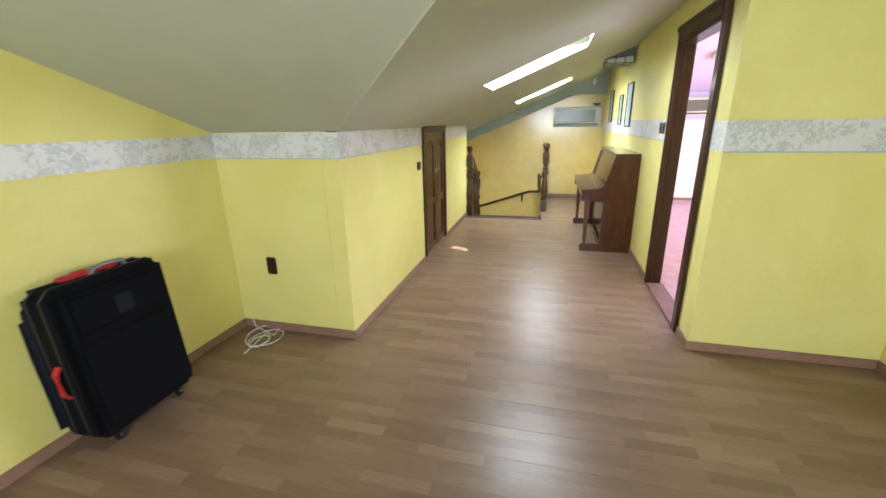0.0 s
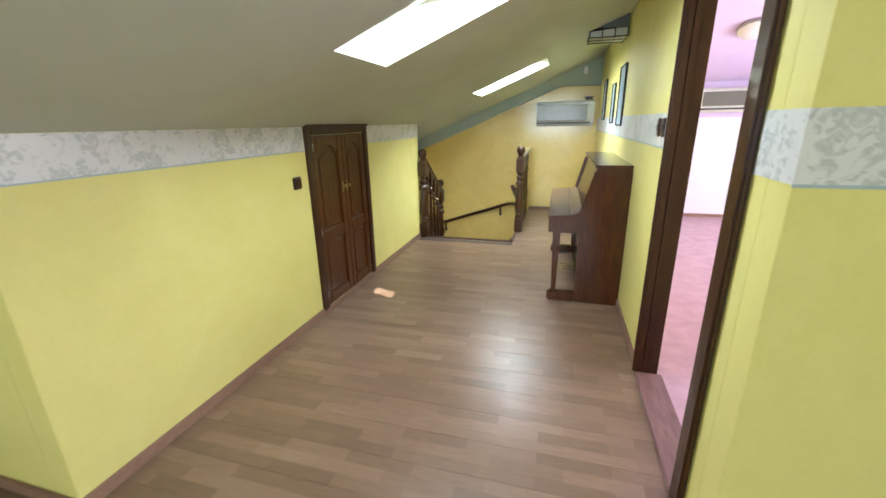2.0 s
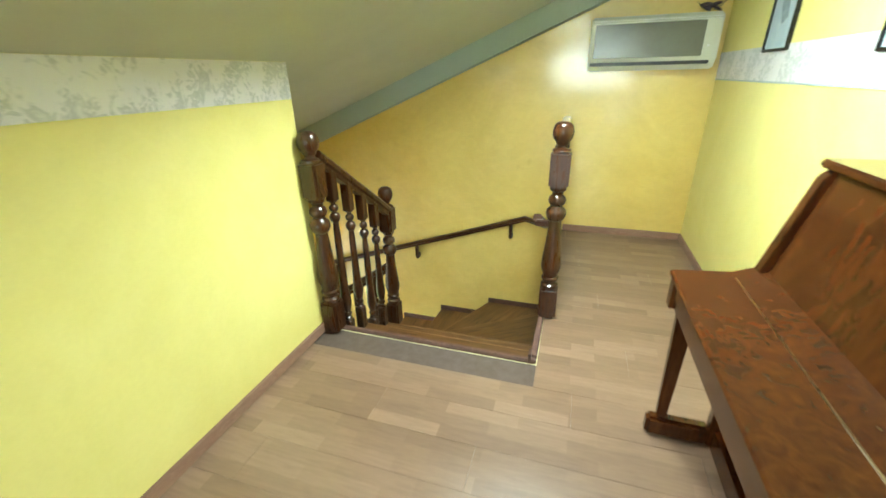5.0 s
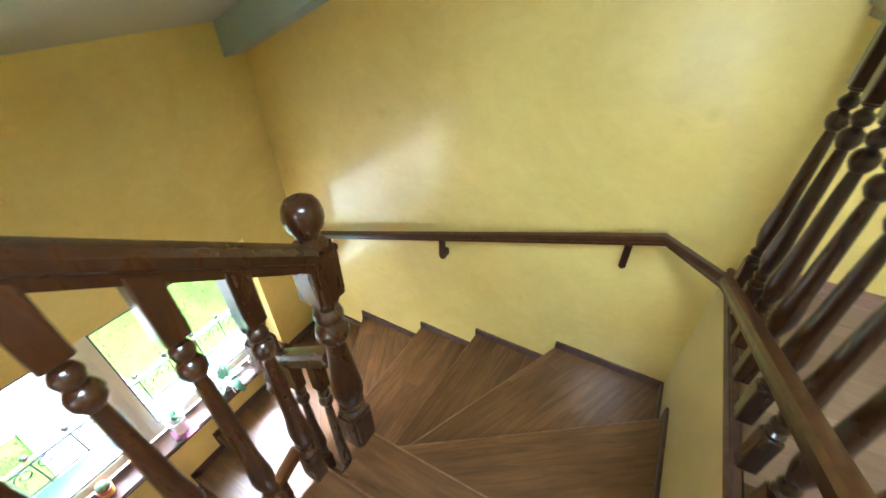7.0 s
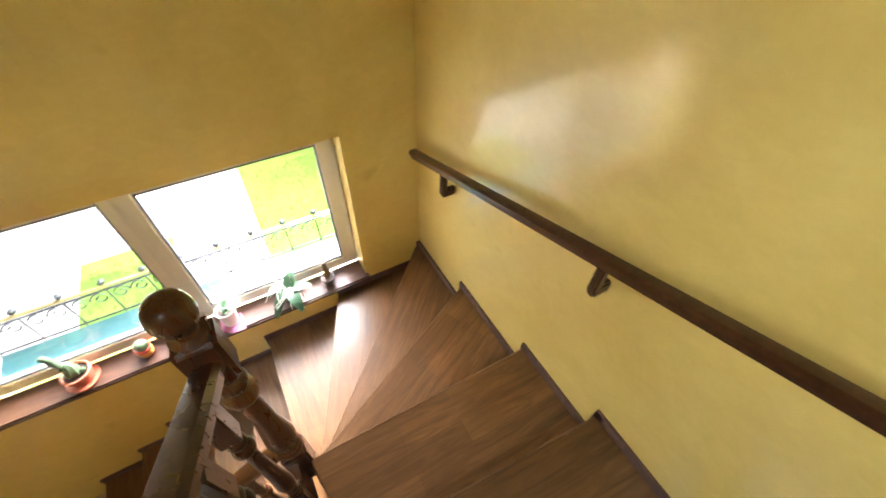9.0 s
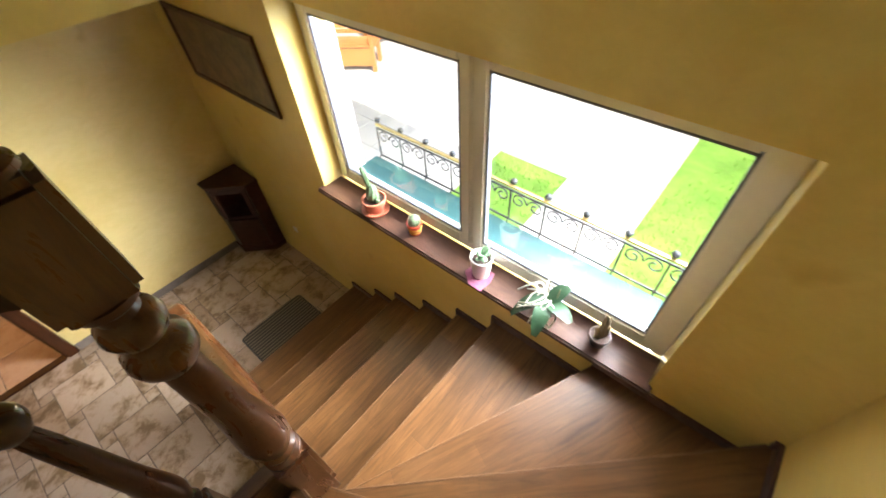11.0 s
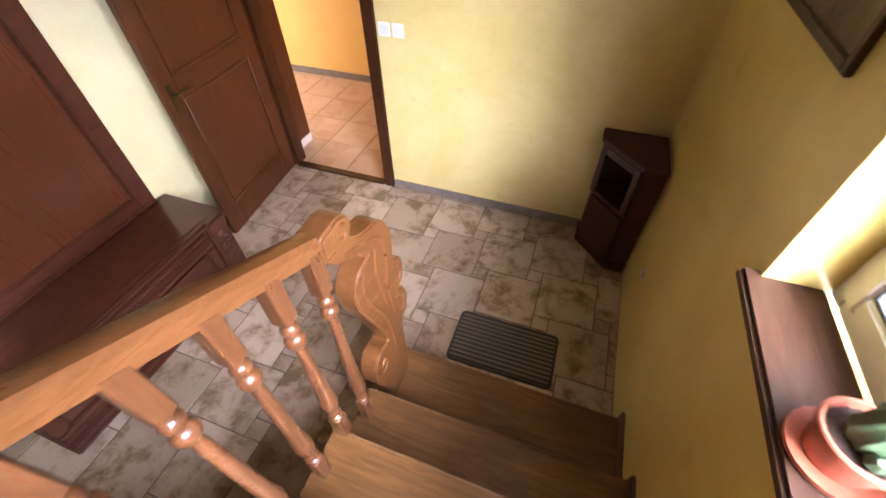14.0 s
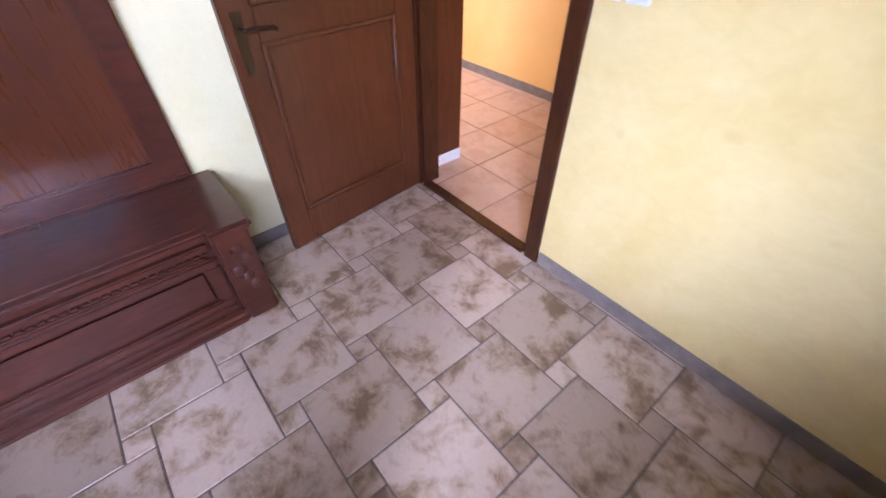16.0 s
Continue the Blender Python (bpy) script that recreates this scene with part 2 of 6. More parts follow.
def border_material():
    """Wallpaper frieze: pale lavender ground with grey leafy sprays and thin edge lines."""
    m, t, p = nodes_of("wallpaper_border")
    v = where(t)
    leaves = noise_of(t, v, 26, 3, 0.55, 1.6)
    clumps = noise_of(t, v, 7, 3)
    mul = t.nodes.new("ShaderNodeMath")
    mul.operation = "MULTIPLY"
    t.links.new(leaves, mul.inputs[0])
    t.links.new(clumps, mul.inputs[1])
    col = ramp(t, mul.outputs[0], [(0.24, (0.72, 0.71, 0.72)), (0.30, (0.50, 0.51, 0.52)), (0.36, (0.60, 0.61, 0.60)), (0.45, (0.70, 0.70, 0.69))])
    t.links.new(col, p.inputs["Base Color"])
    p.inputs["Roughness"].default_value = 0.38
    bump(t, p, leaves, 0.15, 0.003)
    return m


def laminate_material():
    """Three-strip laminate: each board shows short strips in varied pinkish beige."""
    m, t, p = nodes_of("three_strip_laminate")
    v = where(t)
    b = t.nodes.new("ShaderNodeTexBrick")
    b.offset, b.offset_frequency = 0.37, 2
    b.inputs["Scale"].default_value = 1.0
    b.inputs["Brick Width"].default_value, b.inputs["Row Height"].default_value = 0.31, 0.0655
    b.inputs["Mortar Size"].default_value, b.inputs["Mortar Smooth"].default_value = 0.0004, 0.0
    b.inputs["Color1"].default_value, b.inputs["Color2"].default_value = (0, 0, 0, 1), (1, 1, 1, 1)
    b.inputs["Mortar"].default_value = (0.3, 0.3, 0.3, 1)
    t.links.new(v, b.inputs["Vector"])
    base = ramp(t, b.outputs["Color"], [(0.0, (0.195, 0.120, 0.076)), (0.45, (0.235, 0.149, 0.097)), (0.8, (0.26, 0.168, 0.112)), (1.0, (0.295, 0.196, 0.134))])
    grain = noise_of(t, where(t, (2.0, 26, 26)), 4.0, 8, 0.6, 0.8)
    col = mix(t, 0.5, base, ramp(t, grain, [(0.3, (0.62, 0.56, 0.52)), (0.62, (1, 1, 1))]), "MULTIPLY")
    wear = noise_of(t, v, 1.6, 5)
    col = mix(t, 0.3, col, ramp(t, wear, [(0.35, (0.7, 0.68, 0.66)), (0.65, (1, 1, 1))]), "MULTIPLY")
    t.links.new(col, p.inputs["Base Color"])
    t.links.new(ramp(t, noise_of(t, v, 5, 5), [(0.3, (0.31,) * 3), (0.7, (0.37,) * 3)]), p.inputs["Roughness"])
    bump(t, p, grain, 0.04, 0.002)
    return m


def tile_material(name, pale, mid, brown, rough=0.42, low=0.66):
    """Stone-look tile with brownish blotches, different on every tile."""
    m, t, p = nodes_of(name)
    info = t.nodes.new("ShaderNodeObjectInfo")
    v = where(t)
    mul = t.nodes.new("ShaderNodeMath")
    mul.operation, mul.inputs[1].default_value = "MULTIPLY", 61.0
    t.links.new(info.outputs["Random"], mul.inputs[0])
    add = t.nodes.new("ShaderNodeVectorMath")
    add.operation = "ADD"
    t.links.new(v, add.inputs[0])
    t.links.new(mul.outputs[0], add.inputs[1])
    n = noise_of(t, add.outputs[0], 6.5, 8, 0.66, 0.3)
    col = ramp(t, n, [(0.37, brown), (0.46, mid), (0.53, pale)])
    fine = noise_of(t, v, 70, 4)
    col = mix(t, 0.18, col, ramp(t, fine, [(0.3, (0.5, 0.46, 0.42)), (0.7, (1, 1, 1))]), "MULTIPLY")
    col = mix(t, 1.0, col, ramp(t, info.outputs["Random"], [(0, (low, low * 0.94, low * 0.87)), (0.5, ((low + 1) * 0.52,) * 3), (1, (1, 1, 1))]), "MULTIPLY")
    t.links.new(col, p.inputs["Base Color"])
    t.links.new(ramp(t, n, [(0.3, (rough * 1.3,) * 3), (0.7, (rough,) * 3)]), p.inputs["Roughness"])
    bump(t, p, n, 0.2, 0.006)
    return m


def mat_material():
    """Ribbed doormat: grey-brown stripes along the long side."""
    m, t, p = nodes_of("striped_doormat")
    w = t.nodes.new("ShaderNodeTexWave")
    w.bands_direction = "Y"
    w.inputs["Scale"].default_value, w.inputs["Distortion"].default_value = 11.0, 0.25
    t.links.new(where(t), w.inputs["Vector"])
    fuzz = noise_of(t, where(t), 160, 3)
    col = ramp(t, w.outputs["Fac"], [(0.2, (0.040, 0.033, 0.026)), (0.55, (0.075, 0.062, 0.048)), (0.85, (0.17, 0.145, 0.11))])
    col = mix(t, 0.4, col, ramp(t, fuzz, [(0.3, (0.4, 0.4, 0.4)), (0.7, (1, 1, 1))]), "MULTIPLY")
    t.links.new(col, p.inputs["Base Color"])
    p.inputs["Roughness"].default_value = 0.95
    bump(t, p, fuzz, 0.5, 0.005)
    return m


def tread_material():
    """Glued planks of brown oak, grain and joints running along each tread's own nosing."""
    m, t, p = nodes_of("tread_wood")
    tc = t.nodes.new("ShaderNodeTexCoord")
    info = t.nodes.new("ShaderNodeObjectInfo")
    shift = t.nodes.new("ShaderNodeVectorMath")
    shift.operation = "MULTIPLY_ADD"
    shift.inputs[1].default_value, shift.inputs[2].default_value = (1, 1, 1), (0, 0, 0)
    t.links.new(tc.outputs["Object"], shift.inputs[0])
    mul = t.nodes.new("ShaderNodeMath")
    mul.operation, mul.inputs[1].default_value = "MULTIPLY", 23.0
    t.links.new(info.outputs["Random"], mul.inputs[0])
    t.links.new(mul.outputs[0], shift.inputs[2])
    mp = t.nodes.new("ShaderNodeMapping")
    mp.inputs["Scale"].default_value = (1.1, 11, 11)
    t.links.new(shift.outputs[0], mp.inputs[0])
    g = noise_of(t, mp.outputs[0], 3.0, 8, 0.62, 1.0)
    col = ramp(t, g, [(0.27, (0.095, 0.040, 0.011)), (0.5, (0.185, 0.084, 0.026)), (0.74, (0.27, 0.132, 0.046))])
    b = t.nodes.new("ShaderNodeTexBrick")
    b.offset = 0.43
    b.inputs["Scale"].default_value = 1.0
    b.inputs["Brick Width"].default_value, b.inputs["Row Height"].default_value = 0.62, 0.105
    b.inputs["Mortar Size"].default_value = 0.0006
    b.inputs["Color1"].default_value, b.inputs["Color2"].default_value, b.inputs["Mortar"].default_value = (0.62, 0.60, 0.58, 1), (1, 1, 1, 1), (0.4, 0.38, 0.36, 1)
    t.links.new(shift.outputs[0], b.inputs["Vector"])
    col = mix(t, 0.8, col, b.outputs["Color"], "MULTIPLY")
    stain = noise_of(t, where(t), 3.0, 4)
    col = mix(t, 0.4, col, ramp(t, stain, [(0.35, (0.55, 0.5, 0.48)), (0.62, (1, 1, 1))]), "MULTIPLY")
    col = mix(t, 1.0, col, ramp(t, info.outputs["Random"], [(0, (0.78, 0.76, 0.75)), (1, (1.0, 1.0, 1.0))]), "MULTIPLY")
    t.links.new(col, p.inputs["Base Color"])
    t.links.new(ramp(t, stain, [(0.3, (0.29,) * 3), (0.7, (0.42,) * 3)]), p.inputs["Roughness"])
    p.inputs["Coat Weight"].default_value, p.inputs["Coat Roughness"].default_value = 0.2, 0.2
    bump(t, p, g, 0.10, 0.003)
    return m


TREAD_WOOD = tread_material()
# lighter wood: the highlight along the tread edges is put into this colour
NOSING_HIGHLIGHT = wood("nosing_highlight_wood", (0.18, 0.09, 0.04), (0.34, 0.19, 0.10), 0.3, (3, 3, 9), 4.0, 0.2)
BORDER = border_material()
LAMINATE = laminate_material()
TILE = tile_material("stone_look_tile", (0.49, 0.375, 0.285), (0.385, 0.280, 0.190), (0.20, 0.125, 0.062))
TILE_ORANGE = tile_material("terracotta_look_tile", (0.56, 0.36, 0.23), (0.53, 0.335, 0.21), (0.48, 0.29, 0.175), 0.35, 0.9)
DOORMAT = mat_material()


# ---- mesh helpers ----
def mesh_of(name, bm, mat, smooth=False):
    bmesh.ops.recalc_face_normals(bm, faces=bm.faces)
    me = bpy.data.meshes.new(name)
    bm.to_mesh(me)
    bm.free()
    for m in mat if isinstance(mat, (list, tuple)) else [mat]:
        me.materials.append(m)
    if smooth:
        for f in me.polygons:
            f.use_smooth = True
        me.set_sharp_from_angle(angle=radians(38))
    return me


def put(name, me, parent=None, m=None):
    ob = new(name, me)
    if parent:
        ob.parent = parent
    if m is not None:
        ob.matrix_basis = m
    return ob


def empty(name, x, y, z, rz=0):
    ob = new(name)
    ob.empty_display_size = 0.05
    ob.matrix_world = pose(x, y, z, 0, 0, rz)
    return ob


def add_box(bm, a, b, m=None):
    lo, hi = [min(p, q) for p, q in zip(a, b)], [max(p, q) for p, q in zip(a, b)]
    mm = Matrix.Translation([(p + q) / 2 for p, q in zip(lo, hi)]) @ Matrix.Diagonal([q - p for p, q in zip(lo, hi)] + [1])
    return bmesh.ops.create_cube(bm, size=1, matrix=(m @ mm) if m else mm)["verts"]


def soften(bm, width, seg=2, angle=30):
    edges = [e for e in bm.edges if len(e.link_faces) == 2 and e.calc_face_angle(0) > radians(angle)]
    bmesh.ops.bevel(bm, geom=edges, offset=width, segments=seg, affect="EDGES", clamp_overlap=True)


def boxes(name, pairs, mat, parent=None, bev=0.0, seg=2):
    bm = bmesh.new()
    for a, b in pairs:
        add_box(bm, a, b)
    if bev:
        soften(bm, bev, seg)
    return put(name, mesh_of(name, bm, mat, bev > 0), parent)


def add_prism(bm, poly, lo, hi, axis=2):
    """Extrudes a polygon of two coordinates along an axis from lo to hi."""
    def at(p, h):
        c = list(p)
        c.insert(axis, h)
        return bm.verts.new(c)
    a, b = [at(p, lo) for p in poly], [at(p, hi) for p in poly]
    bm.faces.new(a)
    bm.faces.new(b[::-1])
    for i in range(len(poly)):
        j = (i + 1) % len(poly)
        bm.faces.new((a[i], b[i], b[j], a[j]))


def prism(name, poly, lo, hi, mat, parent=None, axis=2, bev=0.0, seg=2):
    bm = bmesh.new()
    add_prism(bm, poly, lo, hi, axis)
    bmesh.ops.recalc_face_normals(bm, faces=bm.faces)
    if bev:
        soften(bm, bev, seg)
    return put(name, mesh_of(name, bm, mat, bev > 0), parent)


def add_lathe(bm, profile, seg=20, m=None, square=False):
    """Turns a profile of (radius, height) about z."""
    rings = []
    for r, h in profile:
        ring = []
        for i in range(seg):
            a = 2 * math.pi * (i + 0.5) / seg
            v = Vector((r * math.cos(a), r * math.sin(a), h))
            ring.append(bm.verts.new(m @ v if m else v))
        rings.append(ring)
    for p, q in zip(rings, rings[1:]):
        for i in range(seg):
            j = (i + 1) % seg
            bm.faces.new((p[i], p[j], q[j], q[i]))
    bm.faces.new(rings[0][::-1])
    bm.faces.new(rings[-1])


def lathe(name, profile, mat, parent=None, seg=20, m=None):
    bm = bmesh.new()
    add_lathe(bm, profile, seg)
    return put(name, mesh_of(name, bm, mat, True), parent, m)


def add_sweep(bm, pts, half, closed_ends=True):
    """Sweeps a closed section along points. half(i, s) gives the section as (side, up) pairs at point i."""
    pts = [Vector(p) for p in pts]
    rings = []
    for i, p in enumerate(pts):
        d = (pts[min(i + 1, len(pts) - 1)] - pts[max(i - 1, 0)]).normalized()
        side = d.cross(Vector((0, 0, 1)))
        side = side.normalized() if side.length > 1e-4 else Vector((1, 0, 0))
        up = side.cross(d)
        rings.append([bm.verts.new(p + side * s + up * u) for s, u in half(i)])
    n = len(rings[0])
    for a, b in zip(rings, rings[1:]):
        for i in range(n):
            j = (i + 1) % n
            bm.faces.new((a[i], a[j], b[j], b[i]))
    if closed_ends:
        bm.faces.new(rings[0][::-1])
        bm.faces.new(rings[-1])


def round_section(r, n=8):
    return [(r * math.cos(2 * math.pi * k / n), r * math.sin(2 * math.pi * k / n)) for k in range(n)]


def tube(name, pts, r, mat, parent=None, n=8):
    bm = bmesh.new()
    add_sweep(bm, pts, lambda i: round_section(r, n))
    return put(name, mesh_of(name, bm, mat, True), parent)


RAIL_SECTION = [(-0.022, -0.035), (0.022, -0.035), (0.024, -0.012), (0.036, -0.004), (0.036, 0.016), (0.024, 0.030), (0.0, 0.034), (-0.024, 0.030), (-0.036, 0.016), (-0.036, -0.004), (-0.024, -0.012)]


def rail(name, pts, mat, parent=None, scale=1.0):
    bm = bmesh.new()
    add_sweep(bm, pts, lambda i: [(s * scale, u * scale) for s, u in RAIL_SECTION])
    return put(name, mesh_of(name, bm, mat, True), parent)


def holed(name, axis, lo, hi, u, w, holes, mat, parent=None, warp=None):
    """A slab between lo and hi along an axis, spanning u and w along the other two, with rectangular holes (u0, u1, w0, w1)."""
    us = sorted({*u, *[h for x in holes for h in x[:2]]})
    ws = sorted({*w, *[h for x in holes for h in x[2:]]})
    bm = bmesh.new()
    vert = {}

    def v(i, j, k):
        if (i, j, k) not in vert:
            c = [us[i], ws[j]]
            c.insert(axis, (lo, hi)[k])
            vert[i, j, k] = bm.verts.new(warp(*c) if warp else c)
        return vert[i, j, k]

    def solid(i, j):
        if not (0 <= i < len(us) - 1 and 0 <= j < len(ws) - 1):
            return False
        cu, cw = (us[i] + us[i + 1]) / 2, (ws[j] + ws[j + 1]) / 2
        return not any(a < cu < b and c < cw < d for a, b, c, d in holes)
    for i in range(len(us) - 1):
        for j in range(len(ws) - 1):
            if not solid(i, j):
                continue
            for k in (0, 1):
                bm.faces.new((v(i, j, k), v(i + 1, j, k), v(i + 1, j + 1, k), v(i, j + 1, k)))
            for di, dj, e in ((-1, 0, ((0, 0), (0, 1))), (1, 0, ((1, 0), (1, 1))), (0, -1, ((0, 0), (1, 0))), (0, 1, ((0, 1), (1, 1)))):
                if not solid(i + di, j + dj):
                    (p, q), (r, s) = e
                    bm.faces.new((v(i + p, j + q, 0), v(i + r, j + s, 0), v(i + r, j + s, 1), v(i + p, j + q, 1)))
    return tagged(put(name, mesh_of(name, bm, mat), parent), kind="structure")

# ---- large structure ----
R = 0.175
LOW = -17 * R
KNEE, RIGHT, END, WEST = -1.165, 1.035, 8.62, -2.745
SOUTH, EAST = 4.47, 0.20


def slope_a(x):
    return 1.405 + 0.402 * (x - KNEE)


def slope_b(y):
    return 1.41 + 0.353 * (2.6 - y)


def ceiling_part(name, poly, height, mat, thick=0.28):
    bm = bmesh.new()
    a = [bm.verts.new((x, y, height(x, y))) for x, y in poly]
    b = [bm.verts.new((x, y, height(x, y) + thick)) for x, y in poly]
    bm.faces.new(a)
    bm.faces.new(b[::-1])
    for i in range(len(poly)):
        j = (i + 1) % len(poly)
        bm.faces.new((a[i], b[i], b[j], a[j]))
    return tagged(put(name, mesh_of(name, bm, mat)), kind="structure")


SKY_X = (-0.415, 0.338)
EAVE = -3.86
holed("ceiling", 2, 0.0, 0.32, (EAVE, 1.16), (2.6, 8.92), [(*SKY_X, 3.50, 4.045), (*SKY_X, 6.325, 6.89), (EAVE, -1.24, 2.6, 2.71)], CEIL, None, lambda x, y, z: (x, y, z + slope_a(x)))
ceiling_part("ceiling_front", [(-2.35, 2.6), (KNEE, 2.6), (2.35, -1.404), (2.35, -1.9), (-2.35, -1.9)], lambda x, y: slope_b(y), CEIL)
ceiling_part("ceiling_front_right", [(KNEE, 2.6), (2.35, 2.6), (2.35, -1.404)], lambda x, y: slope_a(x), CEIL)
ceiling_part("ceiling_right", [(1.16, 2.6), (2.35, 2.6), (2.35, 3.04), (1.16, 3.04)], lambda x, y: slope_a(x), CEIL)
for name, ya, yb in (("roof_eave_front", -1.9, 2.708), ("roof_eave_end", 8.922, 10.0)):
    x1 = -2.36 if ya < 0 else 1.16
    bm = bmesh.new()
    add_prism(bm, [(EAVE, slope_a(EAVE)), (x1, slope_a(x1)), (x1, slope_a(x1) + 0.32), (EAVE, slope_a(EAVE) + 0.32)], ya, yb, 1)
    tagged(put(name, mesh_of(name, bm, CEIL)), kind="structure")
# beam along the end wall, its underside level towards the right wall
bm = bmesh.new()
under = [(-2.745, slope_a(-2.745) - 0.185), (0.47, 1.905), (RIGHT, 1.900)]
over = [(RIGHT, slope_a(RIGHT) + 0.02), (-2.745, slope_a(-2.745) + 0.02)]
add_prism(bm, under + over, 8.47, 8.66, 1)
tagged(put("beam", mesh_of("beam", bm, BEAM)), kind="structure")

# upper storey walls
def to_roof(bm, x0, x1, y0, y1, z0):
    vs = [(x0, y0), (x1, y0), (x1, y1), (x0, y1)]
    a = [bm.verts.new((x, y, z0)) for x, y in vs]
    b = [bm.verts.new((x, y, slope_a(x) + 0.02)) for x, y in vs]
    bm.faces.new(a)
    bm.faces.new(b)
    for i in range(4):
        j = (i + 1) % 4
        bm.faces.new((a[i], a[j], b[j], b[i]))


def roof_wall(name, x0, x1, y0, y1, z0, mat):
    bm = bmesh.new()
    to_roof(bm, x0, x1, y0, y1, z0)
    return tagged(put(name, mesh_of(name, bm, mat)), kind="structure")


holed("wall_knee", 0, KNEE - 0.12, KNEE, (2.6, 6.65), (-0.012, 1.42), [(4.38, 5.17, 0.045, 1.345)], LEMON)
roof_wall("wall_knee_return", WEST, KNEE - 0.122, 6.53, 6.65, -0.295, GOLD)
boxes("wall_alcove_back", [((-2.20, 2.6, -0.012), (KNEE - 0.122, 2.72, 1.42))], LEMON)["kind"] = "structure"
bm = bmesh.new()
add_prism(bm, [(-1.9, -0.012), (2.6, -0.012), (2.6, slope_b(2.6) + 0.02), (-1.9, slope_b(-1.9) + 0.02)], -2.20, -2.08, 0)
tagged(put("wall_alcove_left", mesh_of("wall_alcove_left", bm, LEMON)), kind="structure")
holed("wall_right", 0, RIGHT, RIGHT + 0.10, (3.07, END + 0.3), (-0.012, 2.30), [(3.228, 4.115, -0.011, 2.02)], LEMON)
boxes("wall_front_right", [((RIGHT, 2.95, -0.012), (2.17, 3.068, 2.74))], LEMON)["kind"] = "structure"
boxes("wall_side", [((2.05, -1.9, -0.012), (2.17, 2.948, 2.98))], LEMON)["kind"] = "structure"
holed("wall_behind", 1, -1.90, -1.78, (-2.078, 2.048), (-0.012, 3.0), [(-0.8, 1.4, 0.95, 2.1)], LEMON)
# the wall at the head of the stairs, both storeys
bm = bmesh.new()
add_prism(bm, [(WEST - 0.30, LOW - 0.2), (RIGHT + 0.02, LOW - 0.2), (RIGHT + 0.02, slope_a(RIGHT) + 0.02), (WEST - 0.30, slope_a(WEST - 0.3) + 0.02)], END, END + 0.30, 1)
tagged(put("wall_end", mesh_of("wall_end", bm, GOLD)), kind="structure")
# the window wall, both storeys
WIN = (6.02, 8.18, -1.69, -0.52)
holed("wall_window", 0, WEST - 0.30, WEST, (4.17, END - 0.002), (LOW - 0.2, slope_a(WEST) + 0.012), [WIN], GOLD)
boxes("facade", [((WEST - 0.36, 1.0, LOW - 0.3), (WEST - 0.304, WIN[0], 0.72)), ((WEST - 0.36, WIN[1], LOW - 0.3), (WEST - 0.304, 9.3, 0.72)),
                 ((WEST - 0.36, WIN[0], LOW - 0.3), (WEST - 0.304, WIN[1], WIN[2])), ((WEST - 0.36, WIN[0], WIN[3]), (WEST - 0.304, WIN[1], 0.72))], RENDER_WHITE)["kind"] = "structure"

# floor slab of the upper storey: also the ceiling of the hall below
boxes("floor_slab", [((-2.35, -1.9, -0.295), (-1.3, 4.166, -0.014)), ((WEST, 4.168, -0.295), (-1.3, 6.528, -0.014)), ((-1.3, -1.9, -0.295), (2.35, 6.675, -0.014)), ((0.012, 6.675, -0.295), (RIGHT + 0.1, END, -0.014))], PALE)["kind"] = "structure"

# lower storey walls
DOOR_X = (-0.80, 0.125)
holed("wall_south", 1, SOUTH - 0.12, SOUTH, (WEST, 2.6), (LOW, -0.296), [(*DOOR_X, LOW - 0.01, LOW + 2.03)], HALL_GOLD)
boxes("wall_east", [((EAST, SOUTH + 0.002, LOW), (EAST + 0.12, END, -0.297))], PALE)["kind"] = "structure"
boxes("wall_stair_side", [((0.004, 6.68, -1.30), (EAST - 0.004, END - 0.002, -0.297)), ((0.004, 6.68, -0.297), (0.0115, END - 0.002, -0.046))], HALL_GOLD)["kind"] = "structure"
# the opening at x = 2.62 is an unseen, assumed window for the fill lamp
boxes("wall_lower_room", [((-1.6, 2.62, LOW), (2.62, 2.74, -0.296)), ((2.62, 2.62, LOW), (2.74, 2.95, -0.296)), ((2.62, 4.15, LOW), (2.74, SOUTH, -0.296)), ((2.62, 2.95, LOW), (2.74, 4.15, -2.1)), ((2.62, 2.95, -0.95), (2.74, 4.15, -0.296)), ((-1.72, 2.62, LOW), (-1.6, SOUTH - 0.122, -0.296))], ORANGE)["kind"] = "structure"
boxes("floor_screed", [((WEST, 2.62, LOW - 0.15), (2.62, END, LOW - 0.006))], GROUT)["kind"] = "structure"

# side room beyond the open door
boxes("floor_side_room", [((RIGHT + 0.002, 3.07, -0.10), (4.6, 8.62, 0.004))], plain("pink_laminate", (0.52, 0.32, 0.36), 0.4, 0, 0.2, 8))["kind"] = "structure"
boxes("wall_side_room", [((RIGHT + 0.102, 8.56, 0.0), (4.6, 8.68, 1.42)), ((2.172, 2.95, 0.0), (4.6, 3.066, 2.62))], WHITE_WALL)["kind"] = "structure"
boxes("wall_side_room_upper", [((RIGHT + 0.102, 8.558, 1.422), (4.6, 8.68, 1.95)), ((4.6, 2.95, 2.05), (4.72, 8.68, 2.62)), ((4.6, 2.95, 0.0), (4.72, 4.7, 2.05)), ((4.6, 7.3, 0.0), (4.72, 8.68, 2.05)), ((4.6, 4.7, 0.0), (4.72, 7.3, 0.55))], LILAC)["kind"] = "structure"
bm = bmesh.new()
